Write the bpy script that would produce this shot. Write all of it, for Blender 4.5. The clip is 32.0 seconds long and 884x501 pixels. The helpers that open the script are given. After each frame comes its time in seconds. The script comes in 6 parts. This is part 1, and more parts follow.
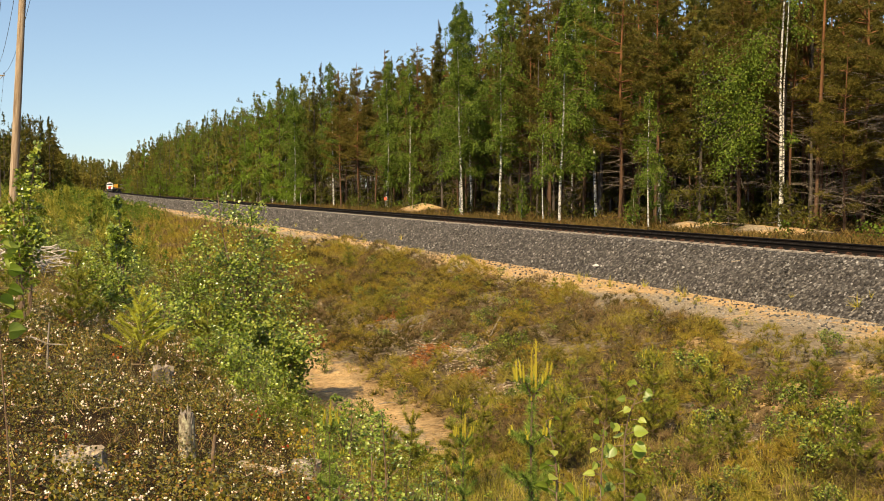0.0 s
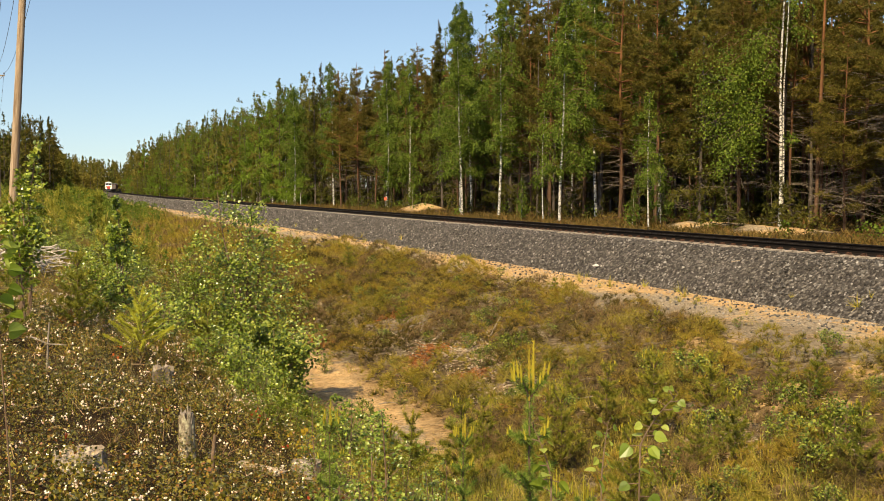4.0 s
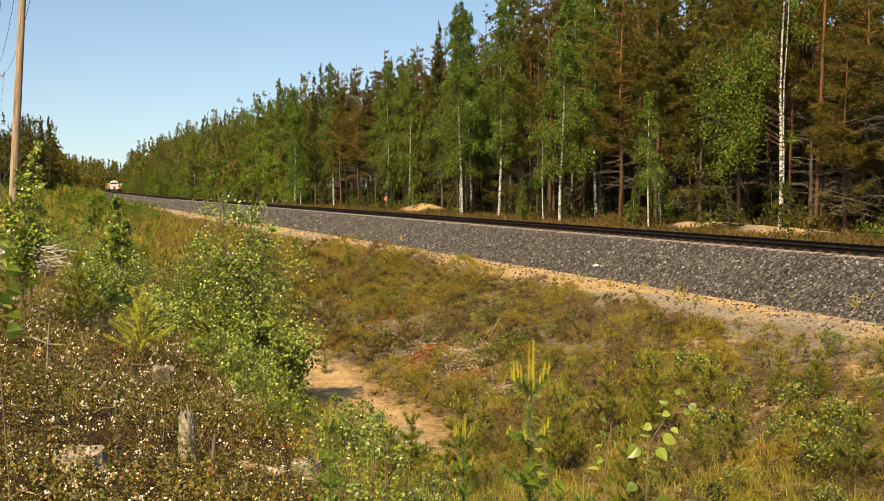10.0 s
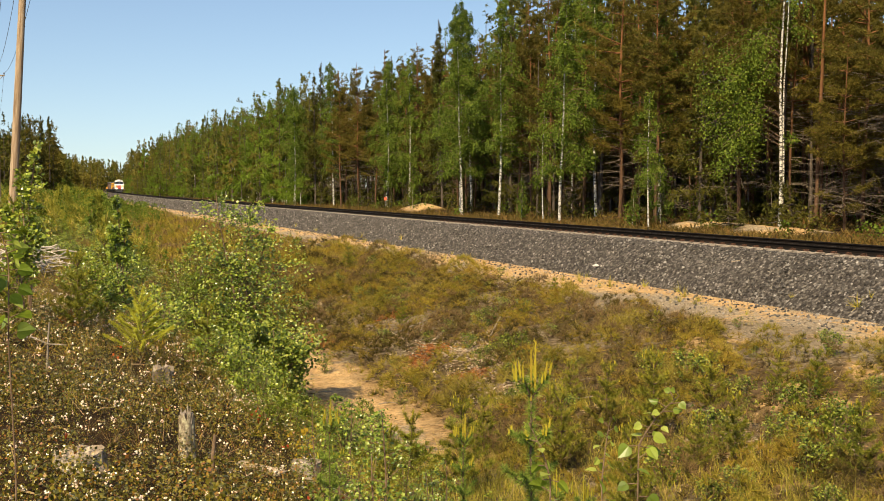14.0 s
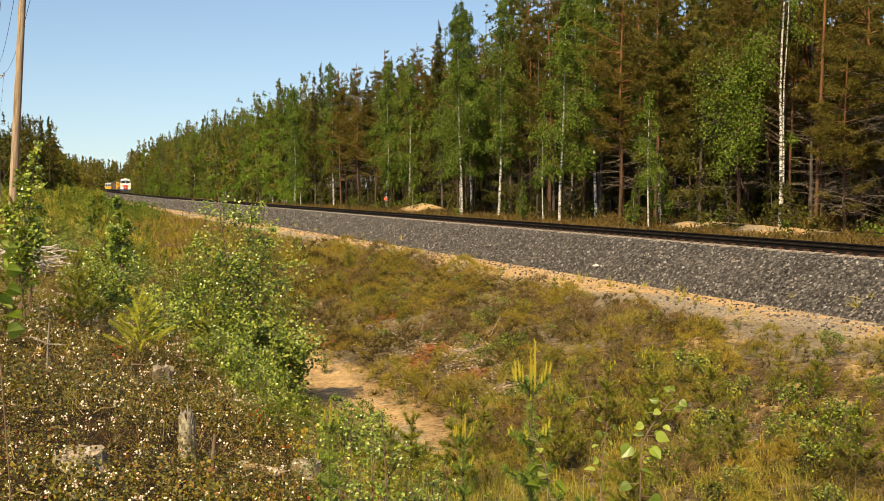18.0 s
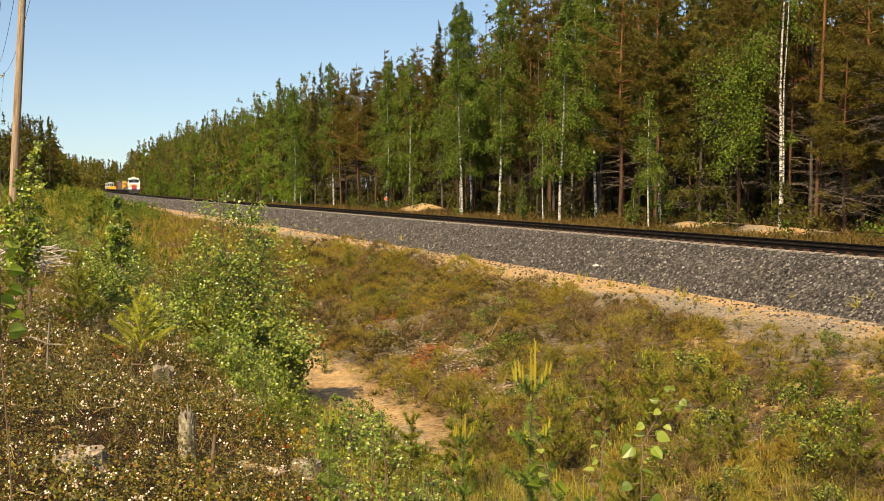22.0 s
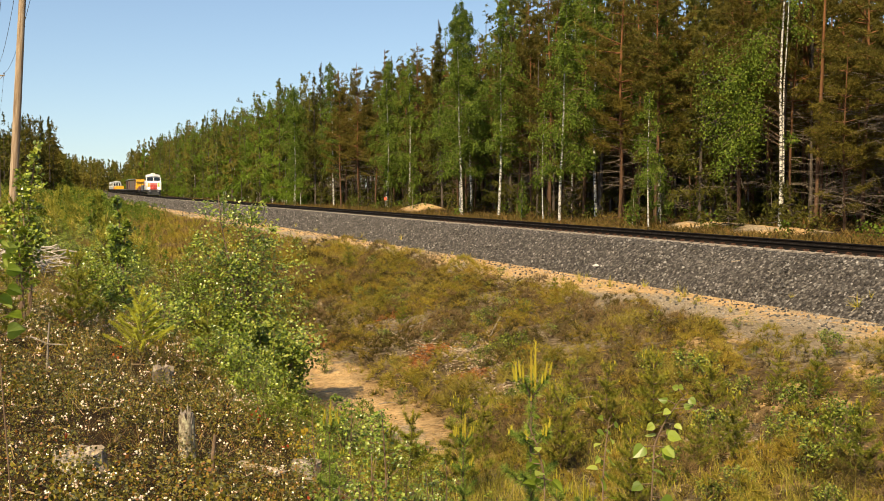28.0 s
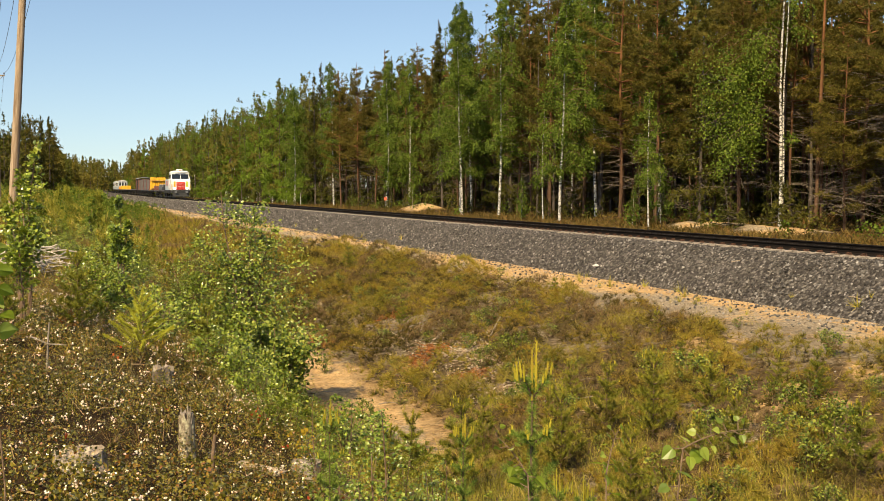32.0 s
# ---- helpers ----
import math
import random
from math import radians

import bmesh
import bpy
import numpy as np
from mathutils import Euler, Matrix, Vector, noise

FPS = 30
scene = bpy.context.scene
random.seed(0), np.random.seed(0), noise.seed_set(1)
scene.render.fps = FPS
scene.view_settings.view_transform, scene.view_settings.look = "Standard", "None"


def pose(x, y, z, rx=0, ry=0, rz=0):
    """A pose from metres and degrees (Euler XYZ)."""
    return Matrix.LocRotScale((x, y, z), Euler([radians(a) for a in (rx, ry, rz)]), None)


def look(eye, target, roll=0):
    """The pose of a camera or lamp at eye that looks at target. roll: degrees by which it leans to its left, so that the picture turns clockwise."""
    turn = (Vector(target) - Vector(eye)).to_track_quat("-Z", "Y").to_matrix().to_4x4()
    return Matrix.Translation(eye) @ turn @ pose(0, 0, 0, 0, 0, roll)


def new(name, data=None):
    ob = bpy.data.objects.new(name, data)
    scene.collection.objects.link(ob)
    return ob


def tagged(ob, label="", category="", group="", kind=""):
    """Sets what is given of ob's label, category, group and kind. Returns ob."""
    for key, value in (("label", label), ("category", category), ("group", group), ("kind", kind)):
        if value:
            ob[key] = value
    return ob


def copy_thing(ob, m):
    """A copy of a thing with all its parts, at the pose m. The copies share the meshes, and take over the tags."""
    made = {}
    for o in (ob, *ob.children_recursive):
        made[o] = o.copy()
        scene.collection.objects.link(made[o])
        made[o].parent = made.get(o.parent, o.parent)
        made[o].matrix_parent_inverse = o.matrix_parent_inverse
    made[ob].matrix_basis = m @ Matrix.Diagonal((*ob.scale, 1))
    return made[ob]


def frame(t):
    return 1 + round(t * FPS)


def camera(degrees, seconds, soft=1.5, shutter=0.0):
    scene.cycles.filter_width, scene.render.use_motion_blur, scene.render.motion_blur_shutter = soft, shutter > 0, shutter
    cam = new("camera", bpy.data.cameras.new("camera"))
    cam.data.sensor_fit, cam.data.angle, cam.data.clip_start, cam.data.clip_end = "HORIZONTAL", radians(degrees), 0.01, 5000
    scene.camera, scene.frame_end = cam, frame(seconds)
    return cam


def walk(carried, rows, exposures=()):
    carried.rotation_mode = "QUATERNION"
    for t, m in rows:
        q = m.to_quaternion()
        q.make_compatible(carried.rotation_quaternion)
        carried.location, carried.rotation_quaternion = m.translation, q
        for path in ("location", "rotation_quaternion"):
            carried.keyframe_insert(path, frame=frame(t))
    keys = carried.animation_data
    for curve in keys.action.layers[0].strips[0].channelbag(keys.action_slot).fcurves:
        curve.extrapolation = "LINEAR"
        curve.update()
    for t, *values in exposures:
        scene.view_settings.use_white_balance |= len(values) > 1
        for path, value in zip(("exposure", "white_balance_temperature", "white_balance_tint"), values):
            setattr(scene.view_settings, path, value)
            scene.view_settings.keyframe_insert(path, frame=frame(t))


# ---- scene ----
# ------------------------------------------------------------------ camera
cam = camera(42.81, 32.0, soft=0.9)
EYE = pose(0.0, 0.0, 1.64, 86.838, 0, 0)
walk(cam, [(0.0, EYE), (32.0, EYE)], [(0.0, 0.68), (32.0, 0.68)])

# ------------------------------------------------------------------ light
SUN_AZ, SUN_EL = radians(203.0), radians(46.0)
world = bpy.data.worlds.new("sky")
scene.world = world
world.use_nodes = True
wn = world.node_tree
sky = wn.nodes.new("ShaderNodeTexSky")
sky.sky_type, sky.sun_disc = "NISHITA", False
sky.sun_elevation, sky.sun_rotation = SUN_EL, SUN_AZ
sky.altitude, sky.air_density, sky.dust_density, sky.ozone_density = 0, 1.0, 0.7, 2.0
wn.nodes["Background"].inputs["Strength"].default_value = 0.092
ways = wn.nodes.new("ShaderNodeTexCoord")
lift = wn.nodes.new("ShaderNodeVectorMath")
lift.operation, lift.inputs[1].default_value = "ADD", (0, 0, 0.045)
wn.links.new(ways.outputs["Generated"], lift.inputs[0])
wn.links.new(lift.outputs[0], sky.inputs[0])
tint = wn.nodes.new("ShaderNodeMix")
tint.data_type, tint.blend_type = "RGBA", "MULTIPLY"
tint.inputs[0].default_value, tint.inputs[7].default_value = 1.0, (1.02, 0.99, 0.95, 1)
wn.links.new(sky.outputs[0], tint.inputs[6])
wn.links.new(tint.outputs[2], wn.nodes["Background"].inputs["Color"])
sun = new("sun", bpy.data.lights.new("sun", "SUN"))
sun.data.energy, sun.data.angle, sun.data.color = 5.0, radians(0.53), (1.0, 0.815, 0.51)
sun_way = Vector((math.sin(SUN_AZ) * math.cos(SUN_EL), math.cos(SUN_AZ) * math.cos(SUN_EL), math.sin(SUN_EL)))
sun.matrix_world = look(sun_way * 200, (0, 0, 0))

# ------------------------------------------------------------------ the line of the railway
# s runs along the near rail away from the viewer, q across it towards the viewer; rail tops are at z = 0
AZ = math.atan2(-711, 2000)
BASE = np.array([-13.22, 100.0])
# the line runs straight, bends a little near s = 125 and turns away to the right beyond s = 458
LINE_S = np.arange(-800.0, 3600.0, 2.0)
LINE_A = AZ + np.interp(LINE_S, [95, 155], [0, .026]) + np.interp(LINE_S, [458, 800], [0, .41])
LINE_P = np.cumsum(np.stack([np.sin(LINE_A), np.cos(LINE_A)], -1) * 2.0, 0)
LINE_P += BASE - LINE_P[400]
PROFILE_Q = [-1200, -200, -60, -30, -16, -11, -7, -5, -4.4, 2.75, 5.5, 7, 13, 14.4, 15.6, 17, 19, 20.5, 23, 40, 100, 300, 2000]
PROFILE_Z = [6, 3, .8, .2, -.6, -.85, -1.2, -1.45, -1.5, -1.5, -1.68, -1.95, -2.95, -3.05, -3.0, -2.2, -1.0, -.4, -.05, .2, .5, 2, 6]


def line_at(s):
    """Point, direction and right-hand normal of the line at s."""
    p = np.stack([np.interp(s, LINE_S, LINE_P[:, 0]), np.interp(s, LINE_S, LINE_P[:, 1])], -1)
    a = np.interp(s, LINE_S, LINE_A)
    return p, np.stack([np.sin(a), np.cos(a)], -1), np.stack([np.cos(a), -np.sin(a)], -1)


def to_xy(s, q):
    s, q = np.broadcast_arrays(np.asarray(s, float), np.asarray(q, float))
    p, _, across = line_at(s)
    return p - q[..., None] * across


def to_sq(x, y):
    at = np.stack([np.asarray(x, float), np.asarray(y, float)], -1)
    s = (at - BASE) @ np.array([math.sin(AZ), math.cos(AZ)])
    for _ in range(6):
        p, way, across = line_at(s)
        s = np.clip(s + np.sum((at - p) * way, -1) * .9, -790, 3590)
    p, way, across = line_at(s)
    return s, -np.sum((at - p) * across, -1)


def wave(x, y):
    """Smooth unevenness between about -1 and 1."""
    return (np.sin(1.7 * x + 0.9 * y + 1.3) + np.sin(-0.8 * x + 1.9 * y + 4.1) + np.sin(3.3 * x - 1.1 * y) * 0.6
            + np.sin(2.1 * x + 3.7 * y + 2.0) * 0.6 + np.sin(0.45 * x - 0.37 * y + 0.4) * 1.2) / 3.4


def ground_z(x, y):
    s, q = to_sq(x, y)
    z = np.interp(q, PROFILE_Q, PROFILE_Z)
    rough = np.interp(q, [-60, -12, -6, -4.4, 2.8, 4, 7, 15, 21, 40], [.25, .12, .04, 0, 0, .02, .10, .05, .07, .15])
    z = z + rough * (.75 * wave(x * .9, y * .8) + .4 * wave(x * 2.9 + 2, y * 2.3))
    # sand heaps beside the far track side
    for hs, hq, hr, hh in ((3.5, -13.2, 5.2, 1.0), (-42.5, -15.0, 3.8, .35), (-49.5, -14.8, 4.2, .2), (-30, -16, 4, .25), (60, -13, 4, .4)):
        z = z + hh * np.exp(-(((s - hs) / hr) ** 2 + ((q - hq) / 1.6) ** 2))
    return z


def spot(s, q, up=0.0):
    x, y = to_xy(s, q)
    return Vector((x, y, float(ground_z(x, y)) + up))


# ------------------------------------------------------------------ materials
def material(name, rough=0.8, metal=0.0):
    m = bpy.data.materials.new(name)
    m.use_nodes = True
    b = m.node_tree.nodes["Principled BSDF"]
    b.inputs["Roughness"].default_value, b.inputs["Metallic"].default_value = rough, metal
    if rough > 0.75 and not metal:
        b.inputs["Specular IOR Level"].default_value = 0.12
    return m, m.node_tree, b


def node(nt, kind, **values):
    n = nt.nodes.new(kind)
    for key, value in values.items():
        n.inputs[key].default_value = value
    return n


def ramp(nt, fac, *stops):
    r = nt.nodes.new("ShaderNodeValToRGB")
    while len(r.color_ramp.elements) < len(stops):
        r.color_ramp.elements.new(0.5)
    for e, (p, c) in zip(r.color_ramp.elements, stops):
        e.position, e.color = p, (*c, 1)
    nt.links.new(fac, r.inputs[0])
    return r.outputs[0]


def blend(nt, fac, a, b, how="MIX"):
    m = nt.nodes.new("ShaderNodeMix")
    m.data_type, m.blend_type = "RGBA", how
    for sock, v in ((m.inputs[0], fac), (m.inputs[6], a), (m.inputs[7], b)):
        if hasattr(v, "node"):
            nt.links.new(v, sock)
        else:
            sock.default_value = v if isinstance(v, float) else (*v, 1)
    return m.outputs[2]


def place(nt, scale=(1, 1, 1), space="Object"):
    tc = nt.nodes.new("ShaderNodeTexCoord")
    mp = nt.nodes.new("ShaderNodeMapping")
    mp.inputs["Scale"].default_value = scale
    nt.links.new(tc.outputs[space], mp.inputs[0])
    return mp.outputs[0]


def noisy(nt, at, scale, detail=4.0, rough=0.6):
    n = node(nt, "ShaderNodeTexNoise", Scale=scale, Detail=detail, Roughness=rough)
    nt.links.new(at, n.inputs["Vector"])
    return n.outputs[0]


def bump(nt, bsdf, height, strength=0.4, distance=0.02):
    n = node(nt, "ShaderNodeBump", Strength=strength, Distance=distance)
    nt.links.new(height, n.inputs["Height"])
    nt.links.new(n.outputs[0], bsdf.inputs["Normal"])


def surface(name, dark, mid, light, scale=3.0, fine=40.0, rough=0.8, metal=0.0, relief=0.3, stretch=(1, 1, 1), space="Object"):
    """A surface with variation at two scales and fine relief."""
    m, nt, b = material(name, rough, metal)
    at = place(nt, stretch, space)
    big, small = noisy(nt, at, scale), noisy(nt, at, fine, 3.0, 0.7)
    col = ramp(nt, big, (0.3, dark), (0.5, mid), (0.72, light))
    speck = ramp(nt, small, (0.3, (0.62, 0.62, 0.62)), (0.7, (1.25, 1.25, 1.25)))
    nt.links.new(blend(nt, 0.8, col, speck, "MULTIPLY"), b.inputs["Base Color"])
    if relief:
        bump(nt, b, small, relief, 0.01)
    return m


def leafy(name, *colours, rough=0.6, through_light=0.3, gloss=0.15, patch=0.5):
    """Leaves, needles and stems: every piece has its own shade, some light passes through."""
    m, nt, b = material(name, rough)
    geo = nt.nodes.new("ShaderNodeNewGeometry")
    obj = nt.nodes.new("ShaderNodeObjectInfo")
    steps = [(i / max(1, len(colours) - 1), c) for i, c in enumerate(colours)]
    col = ramp(nt, geo.outputs["Random Per Island"], *steps)
    drift = noisy(nt, place(nt, (1, 1, 1)), patch, 2.0)
    shade = ramp(nt, drift, (0.3, (0.72, 0.74, 0.7)), (0.7, (1.25, 1.2, 1.1)))
    col = blend(nt, 1.0, col, shade, "MULTIPLY")
    tone = ramp(nt, obj.outputs["Random"], (0.0, (0.82, 0.86, 0.8)), (1.0, (1.18, 1.12, 1.05)))
    col = blend(nt, 1.0, col, tone, "MULTIPLY")
    nt.links.new(col, b.inputs["Base Color"])
    b.inputs["Specular IOR Level"].default_value = gloss
    if through_light:
        tr = nt.nodes.new("ShaderNodeBsdfTranslucent")
        nt.links.new(blend(nt, 1.0, col, (1.3, 1.35, 0.6), "MULTIPLY"), tr.inputs[0])
        mix = node(nt, "ShaderNodeMixShader", Fac=through_light)
        nt.links.new(b.outputs[0], mix.inputs[1])
        nt.links.new(tr.outputs[0], mix.inputs[2])
        nt.links.new(mix.outputs[0], nt.nodes["Material Output"].inputs[0])
    return m


def ground_material():
    m, nt, b = material("heath_ground", 0.95)
    at = place(nt)
    big, mid, small = noisy(nt, at, 0.35), noisy(nt, at, 2.2, 5.0), noisy(nt, at, 28.0, 4.0, 0.7)
    soil = ramp(nt, mid, (0.25, (0.05, 0.033, 0.018)), (0.5, (0.115, 0.078, 0.042)), (0.64, (0.22, 0.155, 0.095)), (0.8, (0.12, 0.09, 0.035)))
    moss = ramp(nt, big, (0.35, (0.12, 0.07, 0.03)), (0.6, (0.09, 0.075, 0.016)))
    soil = blend(nt, 0.45, soil, moss)
    sand = ramp(nt, mid, (0.3, (0.42, 0.26, 0.11)), (0.55, (0.54, 0.355, 0.165)), (0.8, (0.60, 0.435, 0.23)))
    at_sand = nt.nodes.new("ShaderNodeAttribute")
    at_sand.attribute_name = "sand"
    edge = nt.nodes.new("ShaderNodeMath")
    edge.operation = "ADD"
    nt.links.new(at_sand.outputs["Fac"], edge.inputs[0])
    nt.links.new(noisy(nt, at, 1.6, 6.0, 0.7), edge.inputs[1])
    mask = ramp(nt, edge.outputs[0], (0.80, (0, 0, 0)), (0.98, (1, 1, 1)))
    col = blend(nt, mask, soil, sand)
    at_grit = nt.nodes.new("ShaderNodeAttribute")
    at_grit.attribute_name = "grit"
    edge2 = nt.nodes.new("ShaderNodeMath")
    edge2.operation = "ADD"
    nt.links.new(at_grit.outputs["Fac"], edge2.inputs[0])
    nt.links.new(noisy(nt, at, 2.5, 6.0, 0.75), edge2.inputs[1])
    grit = ramp(nt, small, (0.3, (0.17, 0.135, 0.095)), (0.6, (0.38, 0.305, 0.21)), (0.8, (0.56, 0.47, 0.35)))
    col = blend(nt, ramp(nt, edge2.outputs[0], (0.85, (0, 0, 0)), (1.05, (1, 1, 1))), col, grit)
    # dark forest litter; the same tone paints shade under the near low shrubs
    at_litter_shade = nt.nodes.new("ShaderNodeAttribute")
    at_litter_shade.attribute_name = "woodland"
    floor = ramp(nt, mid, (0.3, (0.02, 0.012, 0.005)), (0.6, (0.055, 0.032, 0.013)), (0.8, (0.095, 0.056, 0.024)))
    col = blend(nt, at_litter_shade.outputs["Fac"], col, floor)
    crumbs = noisy(nt, at, 11.0, 5.0, 0.75)
    col = blend(nt, 1.0, col, ramp(nt, crumbs, (0.35, (0.45, 0.43, 0.4)), (0.5, (1, 1, 1)), (0.68, (1.35, 1.3, 1.2))), "MULTIPLY")
    speck = ramp(nt, small, (0.3, (0.7, 0.68, 0.66)), (0.7, (1.2, 1.2, 1.2)))
    nt.links.new(blend(nt, 0.7, col, speck, "MULTIPLY"), b.inputs["Base Color"])
    bump(nt, b, crumbs, 0.9, 0.06)
    return m


def ballast_material(name):
    m, nt, b = material(name, 0.85)
    at = place(nt)
    v = node(nt, "ShaderNodeTexVoronoi", Scale=12.0)
    nt.links.new(at, v.inputs["Vector"])
    col = ramp(nt, v.outputs["Color"], (0.1, (0.04, 0.034, 0.03)), (0.45, (0.088, 0.076, 0.066)), (0.75, (0.165, 0.145, 0.125)), (0.95, (0.32, 0.28, 0.24)))
    # crevice shade painted in: colour dims away from each stone's centre
    gap_shade = ramp(nt, v.outputs["Distance"], (0.0, (1.15, 1.15, 1.15)), (0.75, (0.45, 0.44, 0.43)))
    nt.links.new(blend(nt, 1.0, col, gap_shade, "MULTIPLY"), b.inputs["Base Color"])
    inv = node(nt, "ShaderNodeMath")
    inv.operation = "SUBTRACT"
    inv.inputs[0].default_value = 1.0
    nt.links.new(v.outputs["Distance"], inv.inputs[1])
    bump(nt, b, inv.outputs[0], 1.0, 0.05)
    return m


def stone_material(name):
    m, nt, b = material(name, 0.8)
    geo = nt.nodes.new("ShaderNodeNewGeometry")
    col = ramp(nt, geo.outputs["Random Per Island"], (0.0, (0.03, 0.027, 0.025)), (0.45, (0.092, 0.083, 0.075)), (0.84, (0.17, 0.155, 0.14)), (0.99, (0.36, 0.33, 0.3)))
    grain = ramp(nt, noisy(nt, place(nt), 60.0), (0.3, (0.75, 0.75, 0.75)), (0.7, (1.2, 1.2, 1.2)))
    nt.links.new(blend(nt, 0.8, col, grain, "MULTIPLY"), b.inputs["Base Color"])
    return m


def birch_bark():
    m, nt, b = material("birch_bark", 0.6)
    at = place(nt, (1, 1, 2.6))
    marks = noisy(nt, place(nt, (2.0, 2.0, 5.0)), 2.2, 5.0, 0.7)
    white = ramp(nt, noisy(nt, at, 9.0), (0.3, (0.5, 0.46, 0.39)), (0.7, (0.74, 0.7, 0.63)))
    mask = ramp(nt, marks, (0.455, (1, 1, 1)), (0.53, (0, 0, 0)))
    col = blend(nt, mask, white, (0.05, 0.042, 0.035))
    nt.links.new(col, b.inputs["Base Color"])
    return m


def pine_bark():
    """Grey-brown plates below, flaking orange bark above."""
    m, nt, b = material("pine_bark", 0.9)
    tc = nt.nodes.new("ShaderNodeTexCoord")
    sep = nt.nodes.new("ShaderNodeSeparateXYZ")
    nt.links.new(tc.outputs["Object"], sep.inputs[0])
    at = place(nt, (1, 1, 0.35))
    low = ramp(nt, noisy(nt, at, 7.0), (0.3, (0.05, 0.029, 0.018)), (0.7, (0.15, 0.085, 0.05)))
    high = ramp(nt, noisy(nt, at, 5.0), (0.3, (0.11, 0.05, 0.022)), (0.7, (0.25, 0.115, 0.048)))
    up = node(nt, "ShaderNodeMapRange")
    up.inputs[1].default_value, up.inputs[2].default_value = 2.5, 9.0
    nt.links.new(sep.outputs[2], up.inputs[0])
    nt.links.new(blend(nt, up.outputs[0], low, high), b.inputs["Base Color"])
    bump(nt, b, noisy(nt, at, 14.0), 0.7, 0.03)
    return m


M_GROUND = ground_material()
M_BALLAST, M_STONE = ballast_material("ballast_bed"), stone_material("ballast_stone")
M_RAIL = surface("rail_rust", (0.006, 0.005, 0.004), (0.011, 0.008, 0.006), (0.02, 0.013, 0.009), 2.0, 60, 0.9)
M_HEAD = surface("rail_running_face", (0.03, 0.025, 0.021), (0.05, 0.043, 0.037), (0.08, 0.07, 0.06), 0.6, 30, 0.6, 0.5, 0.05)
M_CONCRETE = surface("sleeper_concrete", (0.2, 0.165, 0.13), (0.32, 0.265, 0.21), (0.46, 0.39, 0.32), 3, 50, 0.9)
M_CLIP = surface("clip_rust", (0.05, 0.022, 0.012), (0.10, 0.045, 0.024), (0.15, 0.065, 0.034), 9, 50, 0.8, 0.2)
M_BOULDER = surface("pale_boulder", (0.5, 0.46, 0.4), (0.62, 0.58, 0.52), (0.72, 0.68, 0.62), 6, 30, 0.85)
M_BIRCH, M_PINE = birch_bark(), pine_bark()
M_SPRUCE_BARK = surface("spruce_bark", (0.055, 0.042, 0.034), (0.10, 0.08, 0.066), (0.17, 0.14, 0.12), 6, 30, 0.95, 0, 0.6, (1, 1, 0.4))
M_TWIG = surface("brown_twig", (0.10, 0.062, 0.038), (0.18, 0.12, 0.075), (0.28, 0.19, 0.12), 5, 40, 0.9)
M_DEAD = surface("grey_dead_wood", (0.15, 0.12, 0.09), (0.27, 0.22, 0.17), (0.42, 0.36, 0.29), 5, 45, 0.9, 0, 0.5, (1, 1, 0.3))
# darker copy of the dead wood, the forest's part-shade put into its colour
M_LIMB_SHADED = surface("dead_limb", (0.085, 0.062, 0.044), (0.17, 0.13, 0.095), (0.3, 0.245, 0.19), 4, 40, 0.9, 0, 0.3)
M_BLEACHED = surface("bleached_wood", (0.28, 0.2, 0.13), (0.42, 0.32, 0.22), (0.6, 0.5, 0.37), 4, 50, 0.85, 0, 0.5, (1, 6, 1))
M_LICHEN = surface("lichen_wood", (0.10, 0.075, 0.05), (0.26, 0.21, 0.14), (0.6, 0.56, 0.36), 16, 50, 0.95, 0, 0.6)
M_POLE = surface("pole_wood", (0.15, 0.095, 0.055), (0.33, 0.235, 0.15), (0.5, 0.39, 0.27), 3, 45, 0.85, 0, 0.5, (6, 6, 0.35))
M_WIRE = surface("wire_metal", (0.1, 0.1, 0.11), (0.16, 0.16, 0.17), (0.2, 0.2, 0.21), 2, 30, 0.5, 0.6, 0)
M_PORCELAIN = surface("insulator_glaze", (0.05, 0.03, 0.02), (0.08, 0.05, 0.035), (0.1, 0.06, 0.04), 3, 20, 0.25, 0, 0)

L_BIRCH = leafy("birch_leaves", (0.055, 0.09, 0.010), (0.10, 0.148, 0.016), (0.16, 0.208, 0.03), through_light=0.22)
L_BIRCH_NEAR = leafy("young_birch_leaves", (0.065, 0.11, 0.010), (0.19, 0.248, 0.02), (0.38, 0.425, 0.065), rough=0.3, gloss=0.7, through_light=0.18)
L_ALDER = leafy("alder_leaves", (0.14, 0.2, 0.022), (0.26, 0.34, 0.045), (0.4, 0.46, 0.1), rough=0.4, gloss=0.6, through_light=0.45)
L_PINE = leafy("pine_needles", (0.07, 0.059, 0.0105), (0.12, 0.1, 0.0165), (0.165, 0.133, 0.023), through_light=0.14)
L_SPRUCE = leafy("spruce_needles", (0.044, 0.0464, 0.0088), (0.0784, 0.0784, 0.0128), (0.116, 0.108, 0.0176), through_light=0.14)
# air haze put into the colour: paler copies of the needles and leaves above
L_PINE_HAZED = leafy("distant_pine_needles", (0.1201, 0.1048, 0.0209), (0.1664, 0.1434, 0.0261), (0.2054, 0.1755, 0.0326), patch=0.22, through_light=0.14)
L_SPRUCE_HAZED = leafy("distant_spruce_needles", (0.0819, 0.0909, 0.0175), (0.1134, 0.1240, 0.0229), (0.1512, 0.1580, 0.0284), patch=0.22, through_light=0.14)
L_BIRCH_HAZED = leafy("distant_birch_leaves", (0.0952, 0.1434, 0.0151), (0.1333, 0.1971, 0.0194), (0.1714, 0.2397, 0.0270), patch=0.22, through_light=0.22)
